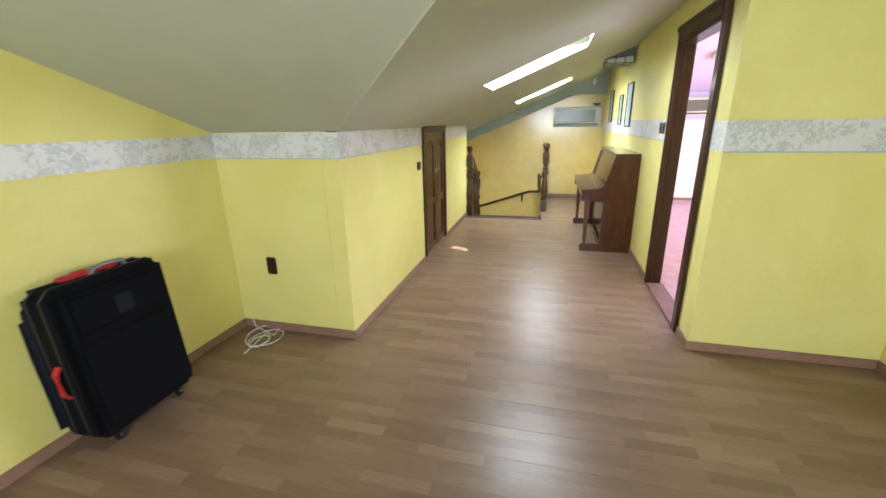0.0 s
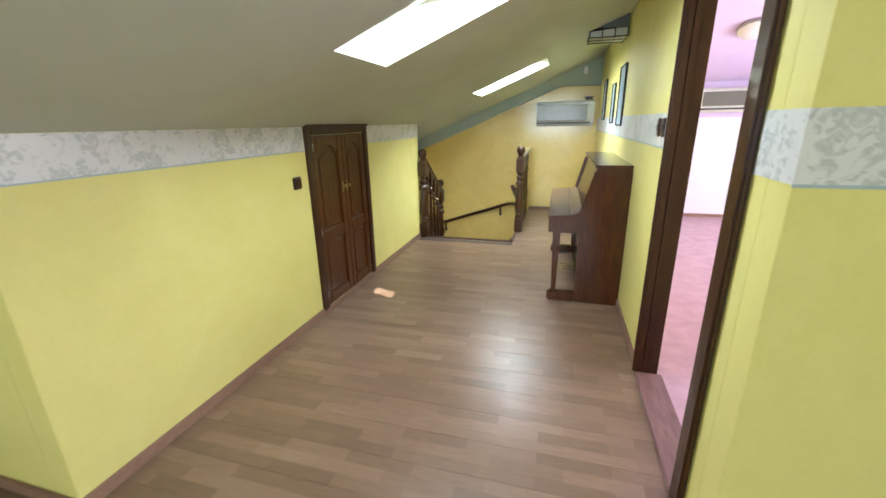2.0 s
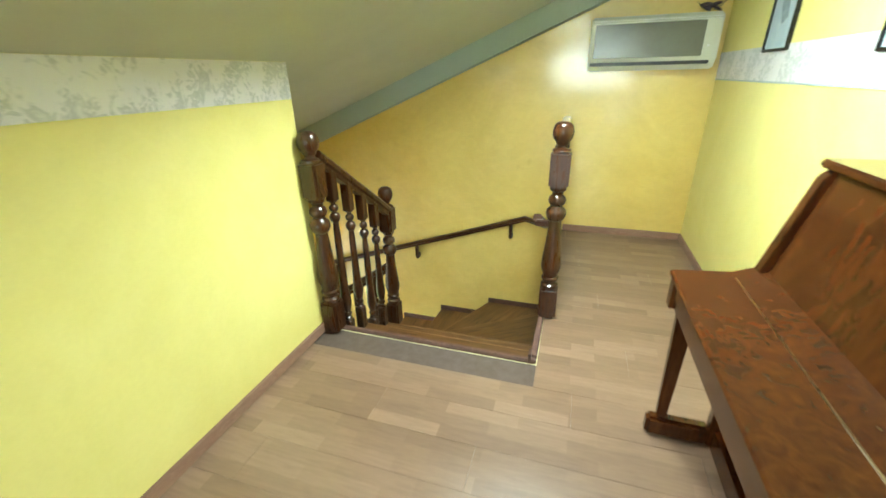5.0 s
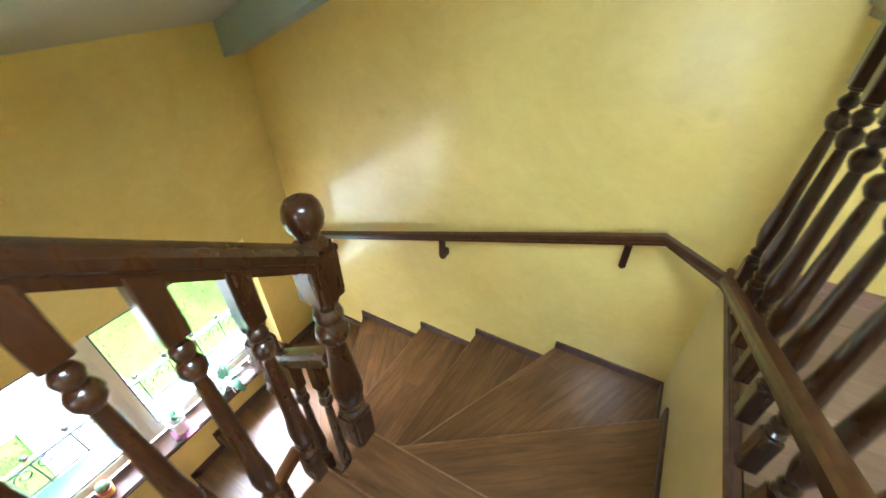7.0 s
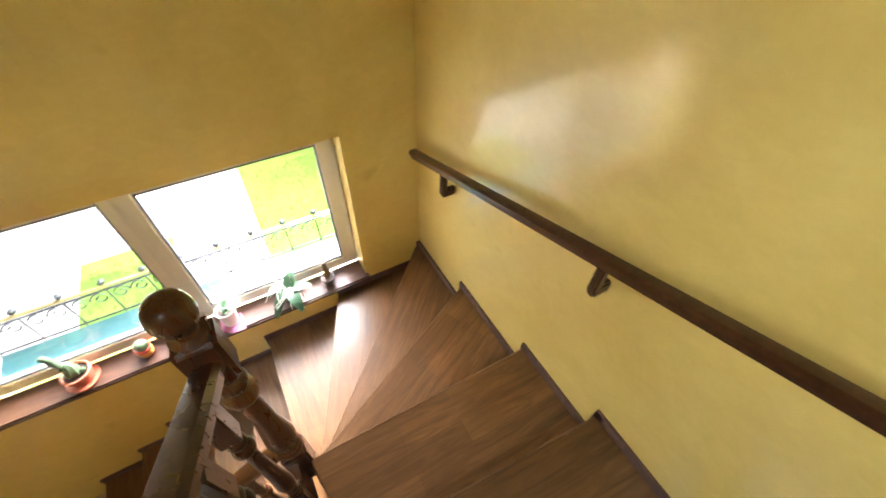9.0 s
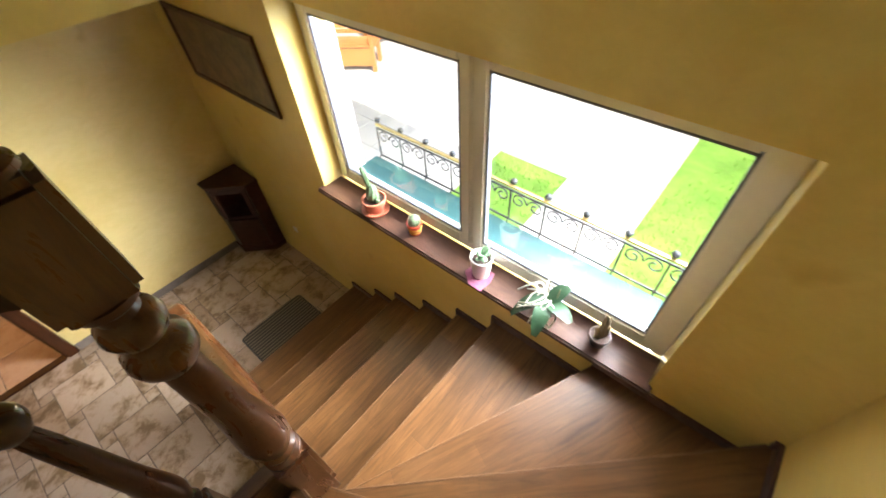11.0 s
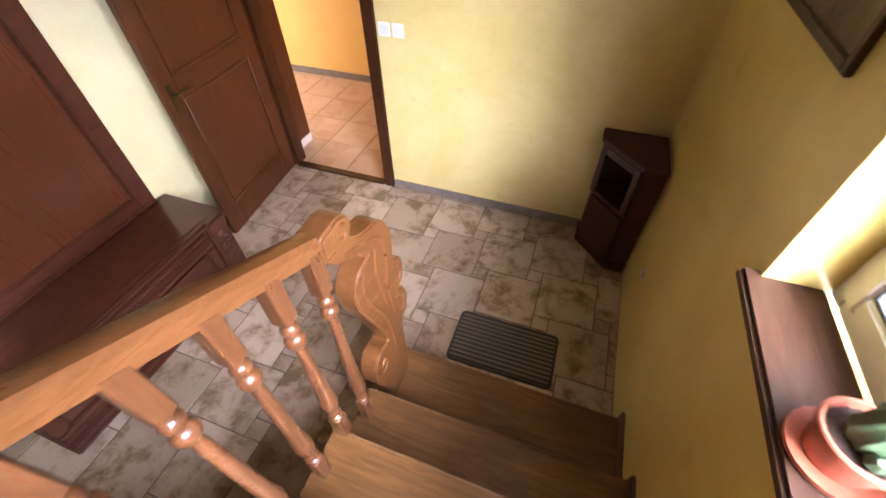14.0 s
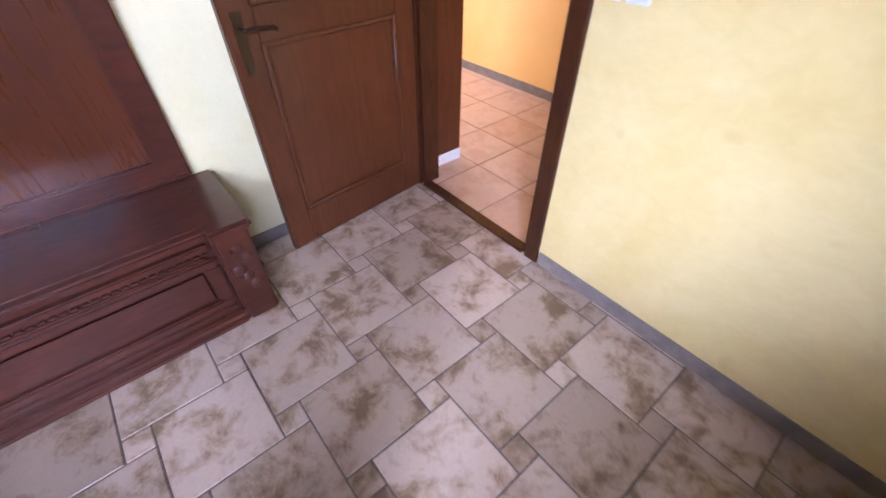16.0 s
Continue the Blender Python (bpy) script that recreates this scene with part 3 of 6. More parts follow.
add_prism(bm, [(8.56, 1.88), (6.4, 2.56), (3.07, 2.60), (3.07, 2.72), (6.4, 2.68), (8.70, 2.0)], RIGHT + 0.102, 4.72, 0)
tagged(put("ceiling_side_room", mesh_of("ceiling_side_room", bm, LILAC)), kind="structure")

# baseboards
BH, BT = 0.06, 0.014
boards = [((KNEE, 2.6 - BT, -0.002), (KNEE + BT, 4.31, BH)), ((KNEE, 5.235, -0.002), (KNEE + BT, 6.61, BH)), ((-2.08 + BT, 2.6 - BT, -0.002), (KNEE, 2.6, BH)),
          ((-2.08, -1.78, -0.002), (-2.08 + BT, 2.6, BH)), ((RIGHT - BT, 2.95 - BT, -0.002), (2.05, 2.95, BH)), ((RIGHT - BT, 2.95, -0.002), (RIGHT, 3.150, BH)),
          ((RIGHT - BT, 4.131, -0.002), (RIGHT, END, BH)), ((0.07, END - BT, -0.002), (RIGHT - BT, END, BH)), ((2.05 - BT, -1.78, -0.002), (2.05, 2.95 - BT, BH)),
          ((1.3, 8.545, 0.0), (4.6, 8.56, 0.05))]
boxes("baseboard", boards, SKIRT_WOOD, None, 0.004)["kind"] = "structure"
boxes("trim_door_bottom", [((KNEE, 4.31, -0.002), (KNEE + 0.016, 5.235, 0.0465))], SKIRT_WOOD, None, 0.004)["kind"] = "structure"
low_skirt = plain("stone_skirting", (0.24, 0.20, 0.17), 0.5, 0, 0.3, 15)
boxes("baseboard_lower", [((WEST, SOUTH, LOW), (DOOR_X[0] - 0.075, SOUTH + 0.010, LOW + 0.075)), ((EAST - 0.010, SOUTH + 0.01, LOW), (EAST, 5.63, LOW + 0.075))], low_skirt)["kind"] = "structure"
boxes("baseboard_lower_room", [((-1.6, 2.74, LOW), (2.62, 2.752, LOW + 0.08))], low_skirt)["kind"] = "structure"

# wallpaper border
boxes("wallpaper_border", [((-2.08 + 0.002, -1.78, 1.25), (-2.08 + 0.004, 2.596, 1.392)), ((-2.076, 2.596, 1.25), (KNEE + 0.003, 2.598, 1.404)), ((KNEE + 0.001, 2.598, 1.25), (KNEE + 0.003, 4.306, 1.404)),
                           ((KNEE + 0.001, 5.237, 1.25), (KNEE + 0.003, 6.648, 1.404)), ((RIGHT - 0.003, 2.946, 1.262), (2.05, 2.948, 1.428)), ((RIGHT - 0.003, 2.948, 1.262), (RIGHT - 0.001, 3.152, 1.428)),
                           ((RIGHT - 0.003, 4.131, 1.268), (RIGHT - 0.001, 8.618, 1.440))], BORDER)["kind"] = "structure"
line_paint = plain("blue_border_line", (0.42, 0.50, 0.55), 0.5)
boxes("border_line", [((RIGHT - 0.005, 4.131, 1.262), (RIGHT - 0.001, 8.618, 1.270)), ((RIGHT - 0.003, 2.944, 1.256), (2.05, 2.948, 1.264)), ((KNEE + 0.001, 2.598, 1.244), (KNEE + 0.005, 4.306, 1.250)), ((-2.076, 2.594, 1.244), (KNEE + 0.005, 2.598, 1.250))], line_paint)["kind"] = "structure"

# ---- staircase ----
X0, XI, XL = 0.0, -1.11, -1.59
TREADS = [
    [(XI, 6.68), (X0, 6.68), (X0, 6.98), (XI, 6.98)],
    [(XI, 6.96), (X0, 6.96), (X0, 7.26), (XI, 7.26)],
    [(XI, 7.24), (X0, 7.24), (X0, 7.515), (XI, 7.505)],
    [(XI, 7.49), (X0, 7.495), (X0, 8.30), (-1.05, 7.565), (XI, 7.545)],
    [(-1.05, 7.54), (X0, 8.28), (X0, END), (-0.594, END), (-1.10, 7.58)],
    [(-1.08, 7.57), (-0.57, END), (-1.125, END), (-1.20, 7.58), (-1.11, 7.56)],
    [(-1.18, 7.57), (-1.10, END), (-1.578, END), (-1.60, 7.50), (-1.40, 7.54)],
    [(-1.58, 7.49), (-1.555, END), (-2.168, END), (-1.635, 7.495)],
    [(-1.60, 7.48), (-2.145, END), (WEST, END), (WEST, 8.585), (-1.65, 7.485)],
    [(-1.61, 7.47), (WEST, 8.60), (WEST, 7.96), (-1.65, 7.45)],
    [(-1.60, 7.46), (WEST, 7.98), (WEST, 7.405), (XL, 7.38)],
    [(XL, 7.40), (WEST, 7.425), (WEST, 7.145), (XL, 7.14)],
    [(XL, 7.16), (WEST, 7.165), (WEST, 6.848), (XL, 6.845)],
    [(XL, 6.865), (WEST, 6.868), (WEST, 6.545), (XL, 6.53)],
    [(XL, 6.55), (WEST, 6.565), (WEST, 6.283), (XL, 6.28)],
    [(XL, 6.30), (WEST, 6.303), (WEST, 5.960), (XL, 5.945)],
]
stair = tagged(empty("staircase", -1.6, 7.5, LOW), "winding brown wooden staircase with closed risers down to the hall", "staircase")


def local(ob, par):
    ob.parent = par
    ob.matrix_parent_inverse = Matrix.Translation(-par.matrix_basis.translation)
    return ob


def shrink(poly, d):
    c = Vector((sum(p[0] for p in poly), sum(p[1] for p in poly))) / len(poly)
    out = []
    for p in poly:
        v = Vector(p)
        out.append(tuple(v + (c - v).normalized() * d))
    return out


for k, poly in enumerate(TREADS, 1):
    z = -k * R
    i = 3 if k in (5, 9) else 2
    p, q = Vector(poly[i]), Vector(poly[i + 1])
    turn = pose(p.x, p.y, z, 0, 0, math.degrees(math.atan2(q.y - p.y, q.x - p.x)))
    back = turn.inverted()
    flat = [tuple((back @ Vector((x, y, z)))[:2]) for x, y in poly]
    tread = local(prism("tread", flat, -0.038, 0, TREAD_WOOD, None, 2, 0.007), stair)
    tread.matrix_basis = turn
    body = [tuple((back @ Vector((x, y, z)))[:2]) for x, y in shrink(poly, 0.025)]
    riser = local(prism("riser", body, max(-0.038 - R, LOW - z), -0.039, TREAD_WOOD), stair)
    riser.matrix_basis = turn
    side = 1 if sum(y for _, y in flat) > 0 else -1
    # thin pale strip standing in for the highlight on the front edge
    edge = local(boxes("nosing", [((0.004, side * 0.0005, -0.030), ((q - p).length - 0.004, side * 0.0065, 0.0012))], NOSING_HIGHLIGHT, None, 0.0008, 1), stair)
    edge.matrix_basis = turn
local(boxes("top_nosing", [((XI, 6.662, -0.035), (X0 + 0.03, 6.692, 0.007)), ((X0, 6.70, -0.045), (X0 + 0.03, END, 0.008))], STAIR_SKIRT, None, 0.006), stair)

# stepped skirting on the walls, one strip and one upright for each tread
bm = bmesh.new()
def strip(p, q, z, inward, h=0.048):
    p, q, n = Vector((*p, 0)), Vector((*q, 0)), Vector((*inward, 0)) * 0.014
    vs = [p, q, q + n, p + n]
    a = [bm.verts.new(v + Vector((0, 0, z))) for v in vs]
    b = [bm.verts.new(v + Vector((0, 0, z + h))) for v in vs]
    bm.faces.new(a)
    bm.faces.new(b)
    for i in range(4):
        j = (i + 1) % 4
        bm.faces.new((a[i], a[j], b[j], b[i]))
for k, (ya, yb) in enumerate(((6.68, 6.98), (6.98, 7.26), (7.26, 7.51), (7.51, 8.30), (8.30, END)), 1):
    strip((0.003, ya), (0.003, yb), -k * R, (-1, 0))
    strip((0.003, ya - 0.02), (0.003, ya + 0.03), -k * R, (-1, 0), R + 0.04)
for k, (xa, xb) in enumerate(((0.0, -0.594), (-0.594, -1.125), (-1.125, -1.578), (-1.578, -2.168), (-2.168, WEST)), 5):
    strip((xa, END), (xb, END), -k * R, (0, -1))
    if k > 5:
        strip((xa + 0.03, END), (xa - 0.008, END), -k * R, (0, -1), R + 0.046)
for k, (ya, yb) in enumerate(((END, 8.59), (8.59, 7.96), (7.96, 7.40), (7.40, 7.143), (7.143, 6.848), (6.848, 6.545), (6.545, 6.283), (6.283, 5.955)), 9):
    strip((WEST, ya), (WEST, yb), -k * R, (1, 0))
    if k > 10:
        strip((WEST, ya + 0.035), (WEST, ya - 0.008), -k * R, (1, 0), R + 0.046)
strip((WEST, 5.99), (WEST, 5.945), LOW, (1, 0), R + 0.046)
local(put("skirting", mesh_of("skirting", bm, STAIR_SKIRT)), stair)


# ---- turned balusters and newel posts ----
def add_newel(bm, h=1.12, w=0.050, base=0.19):
    """Square foot and head blocks, a bottle-shaped turned shaft between, a ball on top."""
    add_box(bm, (-w, -w, 0), (w, w, base))
    add_box(bm, (-w, -w, h - 0.34), (w, w, h - 0.155))
    soften(bm, 0.012, 2)
    s = h - 0.34 - base
    prof = [(0.044, 0.0), (0.049, 0.010), (0.049, 0.022), (0.036, 0.032), (0.034, 0.040), (0.046, 0.052), (0.048, 0.064), (0.040, 0.074), (0.044, 0.090), (0.054, 0.125), (0.056, 0.150), (0.052, 0.190), (0.045, 0.25), (0.038, 0.32), (0.033, s - 0.20), (0.031, s - 0.185)]
    rest = [(0.040, s - 0.178), (0.050, s - 0.160), (0.053, s - 0.142), (0.049, s - 0.122), (0.034, s - 0.108), (0.030, s - 0.100), (0.041, s - 0.088), (0.046, s - 0.070), (0.041, s - 0.052), (0.029, s - 0.040), (0.029, s - 0.026), (0.042, s - 0.014), (0.044, s)]
    add_lathe(bm, [(r, z + base) for r, z in prof + rest], 24)
    t = h - 0.155
    add_lathe(bm, [(0.046, t), (0.045, t + 0.008), (0.028, t + 0.018), (0.025, t + 0.030), (0.033, t + 0.038), (0.034, t + 0.046), (0.046, t + 0.060), (0.052, t + 0.082), (0.052, t + 0.100), (0.046, t + 0.122), (0.040, t + 0.132), (0.026, t + 0.141), (0.008, t + 0.145)], 28)


def newel_mesh(name, mat, h=1.12, base=0.19):
    bm = bmesh.new()
    add_newel(bm, h, 0.050, base)
    return mesh_of(name, bm, mat, True)


def baluster_mesh(mat, h, w=0.022, slant=0.0):
    """Square ends, two beads under the head block, and a bottle-shaped shaft."""
    bm = bmesh.new()
    add_box(bm, (-w, -w, 0), (w, w, 0.15))
    top = add_box(bm, (-w, -w, h - 0.165), (w, w, h))
    for v in top:
        if v.co.z > h - 0.01:
            v.co.z += slant * v.co.y
    soften(bm, 0.004, 1)
    s = h - 0.315
    prof = [(0.019, 0.0), (0.024, 0.006), (0.024, 0.014), (0.014, 0.022), (0.014, 0.027), (0.023, 0.034), (0.025, 0.043), (0.021, 0.053), (0.017, 0.058), (0.021, 0.070), (0.029, 0.105), (0.031, 0.130), (0.029, 0.165), (0.024, 0.23), (0.018, s - 0.17), (0.015, s - 0.125),
            (0.020, s - 0.120), (0.029, s - 0.102), (0.030, s - 0.088), (0.025, s - 0.074), (0.014, s - 0.066), (0.014, s - 0.060), (0.023, s - 0.052), (0.026, s - 0.038), (0.021, s - 0.026), (0.013, s - 0.019), (0.013, s - 0.012), (0.021, s - 0.006), (0.022, s)]
    add_lathe(bm, [(r, z + 0.15) for r, z in prof], 16)
    return mesh_of("baluster", bm, mat, True)


NEWEL = newel_mesh("newel_post", TURNED_WOOD)
# left balustrade, stepping down from the landing
left = tagged(empty("balustrade", -1.11, 6.647, 0), "dark turned wooden balustrade stepping down beside the upper flight", "balustrade", "stair balustrades")
put("newel_post", NEWEL, left)
put("newel_post", NEWEL, left, Matrix.Translation((-0.015, 0.803, -0.475)))
RL = lambda y: 0.939 - 0.69 * (y - 6.748)
local(rail("handrail", [(-1.11, 6.68, RL(6.68)), (-1.11, 7.42, RL(7.42))], TURNED_WOOD), left)
for y, k in ((6.787, 1), (6.935, 1), (7.082, 2), (7.228, 2)):
    h = RL(y) - 0.02 + k * R
    put("baluster", baluster_mesh(TURNED_WOOD, h, 0.026, -0.7), left, Matrix.Translation((0.0, y - 6.647, -k * R)))
# right balustrade on the landing
right = tagged(empty("balustrade", 0.045, 7.115, 0.008), "dark turned wooden balustrade guarding the landing over the stairs", "balustrade", "stair balustrades")
put("newel_post", NEWEL, right)
local(rail("handrail", [(0.045, 7.16, 0.972), (0.020, END - 0.002, 0.972)], TURNED_WOOD), right)
bal = baluster_mesh(TURNED_WOOD, 0.940, 0.024)
for i in range(9):
    put("baluster", bal, right, Matrix.Translation((-0.0024 * (i + 1), 0.15 + i * 0.15, 0)))
# lower balustrade with a carved scroll
LX = -1.635
lower = tagged(empty("balustrade", LX, 7.45, -8 * R), "orange-brown turned wooden balustrade with a carved scroll at the foot", "balustrade", "stair balustrades")
# newel in the lighter wood: the daylight falling on it is put into its colour
put("newel_post", newel_mesh("newel_post", LOWER_TURNED, 1.365, 0.32), lower, Matrix.Translation((0.005, 0.025, 0.0)))
RZ = lambda y: -1.07 - 0.47 * (7.43 - y)
local(rail("handrail", [(LX, 7.43, RZ(7.43)), (LX, 6.36, RZ(6.36))], RAIL_WOOD, None, 1.0), lower)
for y in (6.385, 6.53, 6.68, 6.83, 6.98, 7.13, 7.28):
    k = 15 if y < 6.5 else 14 if y < 6.84 else 13 if y < 7.0 else 12
    h = RZ(y) - 0.02 + k * R
    put("baluster", baluster_mesh(LOWER_TURNED, h, 0.024, 0.47), lower, Matrix.Translation((0.0, y - 7.45, 8 * R - k * R)))
# short rail across the well between the two newel posts
local(rail("handrail", [(-1.16, 7.455, 0.005), (-1.595, 7.47, -0.300)], TURNED_WOOD), lower)
for x in (-1.29, -1.45):
    top = 0.005 + (x + 1.16) * 0.70 - 0.02
    put("baluster", baluster_mesh(TURNED_WOOD, top + 1.14, 0.026), lower, Matrix.Translation((x - LX, 0.012, 0.26)))
local(boxes("string_board", [((-1.60, 7.43, -1.42), (-1.13, 7.475, -1.14))], TREAD_WOOD, None, 0.004), lower)


def smooth_path(keys, n=40, closed=False):
    """Catmull-Rom curve through keys."""
    out, c = [], len(keys)
    for i in range(n + (not closed)):
        u = i / n * (c if closed else c - 1)
        a = int(u) if closed else min(int(u), c - 2)
        f = u - a
        four = [keys[(a + o) % c] if closed else keys[max(0, min(c - 1, a + o))] for o in (-1, 0, 1, 2)]
        out.append(tuple(0.5 * (2 * q + (r - p) * f + (2 * p - 5 * q + 4 * r - w) * f * f + (3 * q - p - 3 * r + w) * f ** 3) for p, q, r, w in zip(*four)))
    return out


def scroll():
    """The carved end of the lower handrail: a curl, a crest, a leafy belly and a foot on the step."""
    arm = [(6.372, -1.545), (6.33, -1.540), (6.285, -1.538), (6.246, -1.560), (6.232, -1.603), (6.250, -1.636), (6.215, -1.668), (6.16, -1.690), (6.11, -1.702)]
    leaf = [(6.068, -1.735), (6.034, -1.80), (6.026, -1.88), (6.036, -1.955), (5.992, -1.99), (5.968, -2.05), (5.985, -2.125), (6.032, -2.150), (5.985, -2.19), (5.965, -2.26), (5.985, -2.335), (6.032, -2.37)]
    foot = [(6.035, -2.48), (6.03, -2.62), (6.045, -2.796), (6.14, -2.80), (6.245, -2.796), (6.235, -2.68), (6.275, -2.56), (6.306, -2.47), (6.298, -2.37), (6.245, -2.315), (6.172, -2.335)]
    belly = [(6.20, -2.22), (6.255, -2.07), (6.298, -1.94), (6.295, -1.85), (6.250, -1.80), (6.186, -1.788), (6.205, -1.752), (6.255, -1.722), (6.312, -1.690), (6.350, -1.655), (6.372, -1.615)]
    half = 0.040
    bm = bmesh.new()
    add_prism(bm, smooth_path(arm + leaf + foot + belly, 150, True), LX - half, LX + half, 0)
    bmesh.ops.recalc_face_normals(bm, faces=bm.faces)
    rim = [e for e in bm.edges if e.calc_face_angle(0) > radians(50)]
    bmesh.ops.bevel(bm, geom=rim, offset=0.010, segments=3, affect="EDGES", clamp_overlap=True)
    # carved ridges and spiral eyes in relief on both faces
    ridges = [[(6.30, -1.665), (6.255, -1.685), (6.20, -1.715), (6.14, -1.745), (6.10, -1.80), (6.095, -1.90), (6.11, -2.02), (6.10, -2.14), (6.08, -2.26)],
              [(6.235, -1.83), (6.255, -1.90), (6.22, -2.02), (6.17, -2.14), (6.14, -2.26), (6.125, -2.42), (6.12, -2.60)],
              [(6.150, -1.80), (6.165, -1.90), (6.150, -2.02), (6.135, -2.12)],
              [(6.06, -1.98), (6.015, -2.01), (5.998, -2.06), (6.02, -2.095), (6.04, -2.07)],
              [(6.06, -2.17), (6.012, -2.205), (5.995, -2.265), (6.02, -2.30), (6.04, -2.27)]]
    for cy, cz, r0, turn in ((6.288, -1.592, 0.036, 1), (6.240, -2.42, 0.052, -1)):
        ridges.append([(cy + r0 * (1 - k / 15) * math.cos(turn * 0.55 * k), cz + r0 * (1 - k / 15) * math.sin(turn * 0.55 * k)) for k in range(14)])
    for side in (-1, 1):
        for path in ridges:
            pts = [(LX + side * (half - 0.001), y, z) for y, z in smooth_path(path, 5 * len(path))]
            n = len(pts) - 1
            add_sweep(bm, pts, lambda i: round_section(0.002 + 0.0065 * math.sin(math.pi * (0.08 + 0.84 * i / n)), 8))
    return mesh_of("carved_scroll", bm, RAIL_WOOD, True)


local(put("carved_scroll", scroll()), lower)

# wall handrail: along the side, round the corner and down the end wall
wall_rail = tagged(empty("wall_handrail", -0.27, 8.555, 0.11), "slim dark wooden handrail on brackets along the stair wall", "handrail")
local(rail("grip", [(-0.05, 7.14, 0.60), (-0.055, 8.30, 0.145), (-0.265, 8.555, 0.10), (-2.66, 8.553, -0.69)], RAIL_DARK, None, 0.72), wall_rail)
for x in (-0.394, -1.359, -2.32):
    z = 0.10 - 0.33 * (-0.265 - x)
    local(boxes("bracket", [((x - 0.016, 8.545, z - 0.17), (x + 0.016, END, z - 0.12)), ((x - 0.016, 8.535, z - 0.15), (x + 0.016, 8.572, z - 0.02))], DARK_WOOD, None, 0.007), wall_rail)
local(boxes("bracket", [((-0.06, 7.10, 0.565), (0.02, 7.135, 0.60))], DARK_WOOD, None, 0.006), wall_rail)

# ---- windows and doors ----
def window_unit():
    """Two-sash plastic window in the stair wall."""
    x0, x1 = WEST - 0.215, WEST - 0.150
    y0, y1, z0, z1 = WIN[0] + 0.002, WIN[1] - 0.002, -1.650, WIN[3] - 0.002
    w = tagged(empty("window_1", (x0 + x1) / 2, (y0 + y1) / 2, z0), "white plastic double window with a wide brown sill", "window", kind="structure")
    ym = 7.135
    f = 0.055
    local(boxes("frame", [((x0, y0, z0), (x1, y0 + f, z1)), ((x0, y1 - f, z0), (x1, y1, z1)), ((x0, y0 + f, z0), (x1, y1 - f, z0 + f)), ((x0, y0 + f, z1 - f), (x1, y1 - f, z1)), ((x0, ym - 0.03, z0 + f), (x1, ym + 0.03, z1 - f))], PVC, None, 0.006), w)
    for a, b in ((y0 + f - 0.015, ym - 0.008), (ym + 0.008, y1 - f + 0.015)):
        s, lo, hi = 0.062, z0 + f - 0.015, z1 - f + 0.015
        xs = (x0 + 0.02, x1 + 0.014)
        local(boxes("sash", [((xs[0], a, lo), (xs[1], a + s, hi)), ((xs[0], b - s, lo), (xs[1], b, hi)), ((xs[0], a + s, lo), (xs[1], b - s, lo + s)), ((xs[0], a + s, hi - s), (xs[1], b - s, hi))], PVC, None, 0.008), w)
        g = 0.010
        local(boxes("gasket", [((x1 - 0.01, a + s, lo + s), (x1 + 0.006, a + s + g, hi - s)), ((x1 - 0.01, b - s - g, lo + s), (x1 + 0.006, b - s, hi - s)), ((x1 - 0.01, a + s + g, lo + s), (x1 + 0.006, b - s - g, lo + s + g)), ((x1 - 0.01, a + s + g, hi - s - g), (x1 + 0.006, b - s - g, hi - s))], RUBBER), w)
        p = local(boxes("pane", [((x0 + 0.036, a + s, lo + s), (x0 + 0.042, b - s, hi - s))], PANE), w)
        p.visible_shadow = False
    local(boxes("sill", [((WEST - 0.148, WIN[0] - 0.03, -1.688), (WEST + 0.045, WIN[1] + 0.02, -1.650))], SILL_WOOD, None, 0.010), w)
    local(boxes("outer_sill", [((WEST - 0.47, WIN[0] + 0.0, -1.705), (x0 - 0.002, WIN[1], -1.672)), ((WEST - 0.475, WIN[0], -1.74), (WEST - 0.465, WIN[1], -1.672))], ZINC, None, 0.003), w)
    return w


window_unit()


def skylight(y0, y1, sunny):
    """Roof window: white frame and pane set high in its shaft."""
    x0, x1 = SKY_X
    sk = tagged(empty("roof_window", (x0 + x1) / 2, (y0 + y1) / 2, slope_a((x0 + x1) / 2) + 0.2), "white roof window set in the sloping attic ceiling", "roof window", "roof windows")
    turn = Matrix.Rotation(-math.atan(0.402), 4, "Y")
    # frame widened, out of sight above the lamp, to trim the sun patch
    hx, hy, f = (x1 - x0) / 2 / math.cos(math.atan(0.402)) - 0.002, (y1 - y0) / 2 - 0.002, 0.20
    fr = boxes("frame", [((-hx, -hy, 0), (-hx + 0.25, hy, 0.05)), ((hx - 0.25, -hy, 0), (hx, hy, 0.05)), ((-hx + 0.25, -hy, 0), (hx - 0.25, -hy + f, 0.05)), ((-hx + 0.25, hy - f, 0), (hx - 0.25, hy, 0.05))], WHITE_PLASTIC, sk, 0.004)
    pane = boxes("pane", [((-hx + 0.25, -hy + f, 0.02), (hx - 0.25, hy - f, 0.026))], PANE, sk)
    pane.visible_shadow = not sunny
    for o in (fr, pane):
        o.matrix_basis = turn
    return sk


skylight(3.50, 4.045, False)
skylight(6.325, 6.89, True)


def arch_panel(bm, y0, y1, z0, z1, x, rise):
    """A raised field with an arched top, standing proud of x."""
    pts = [(y0, z0), (y1, z0), (y1, z1 - rise)]
    n = 10
    for i in range(1, n):
        u = i / n
        s = math.sin(math.pi * u)
        pts.append((y1 + (y0 - y1) * u, z1 - rise + rise * s ** 1.5))
    pts.append((y0, z1 - rise))
    add_prism(bm, pts, x, x + 0.012, 0)


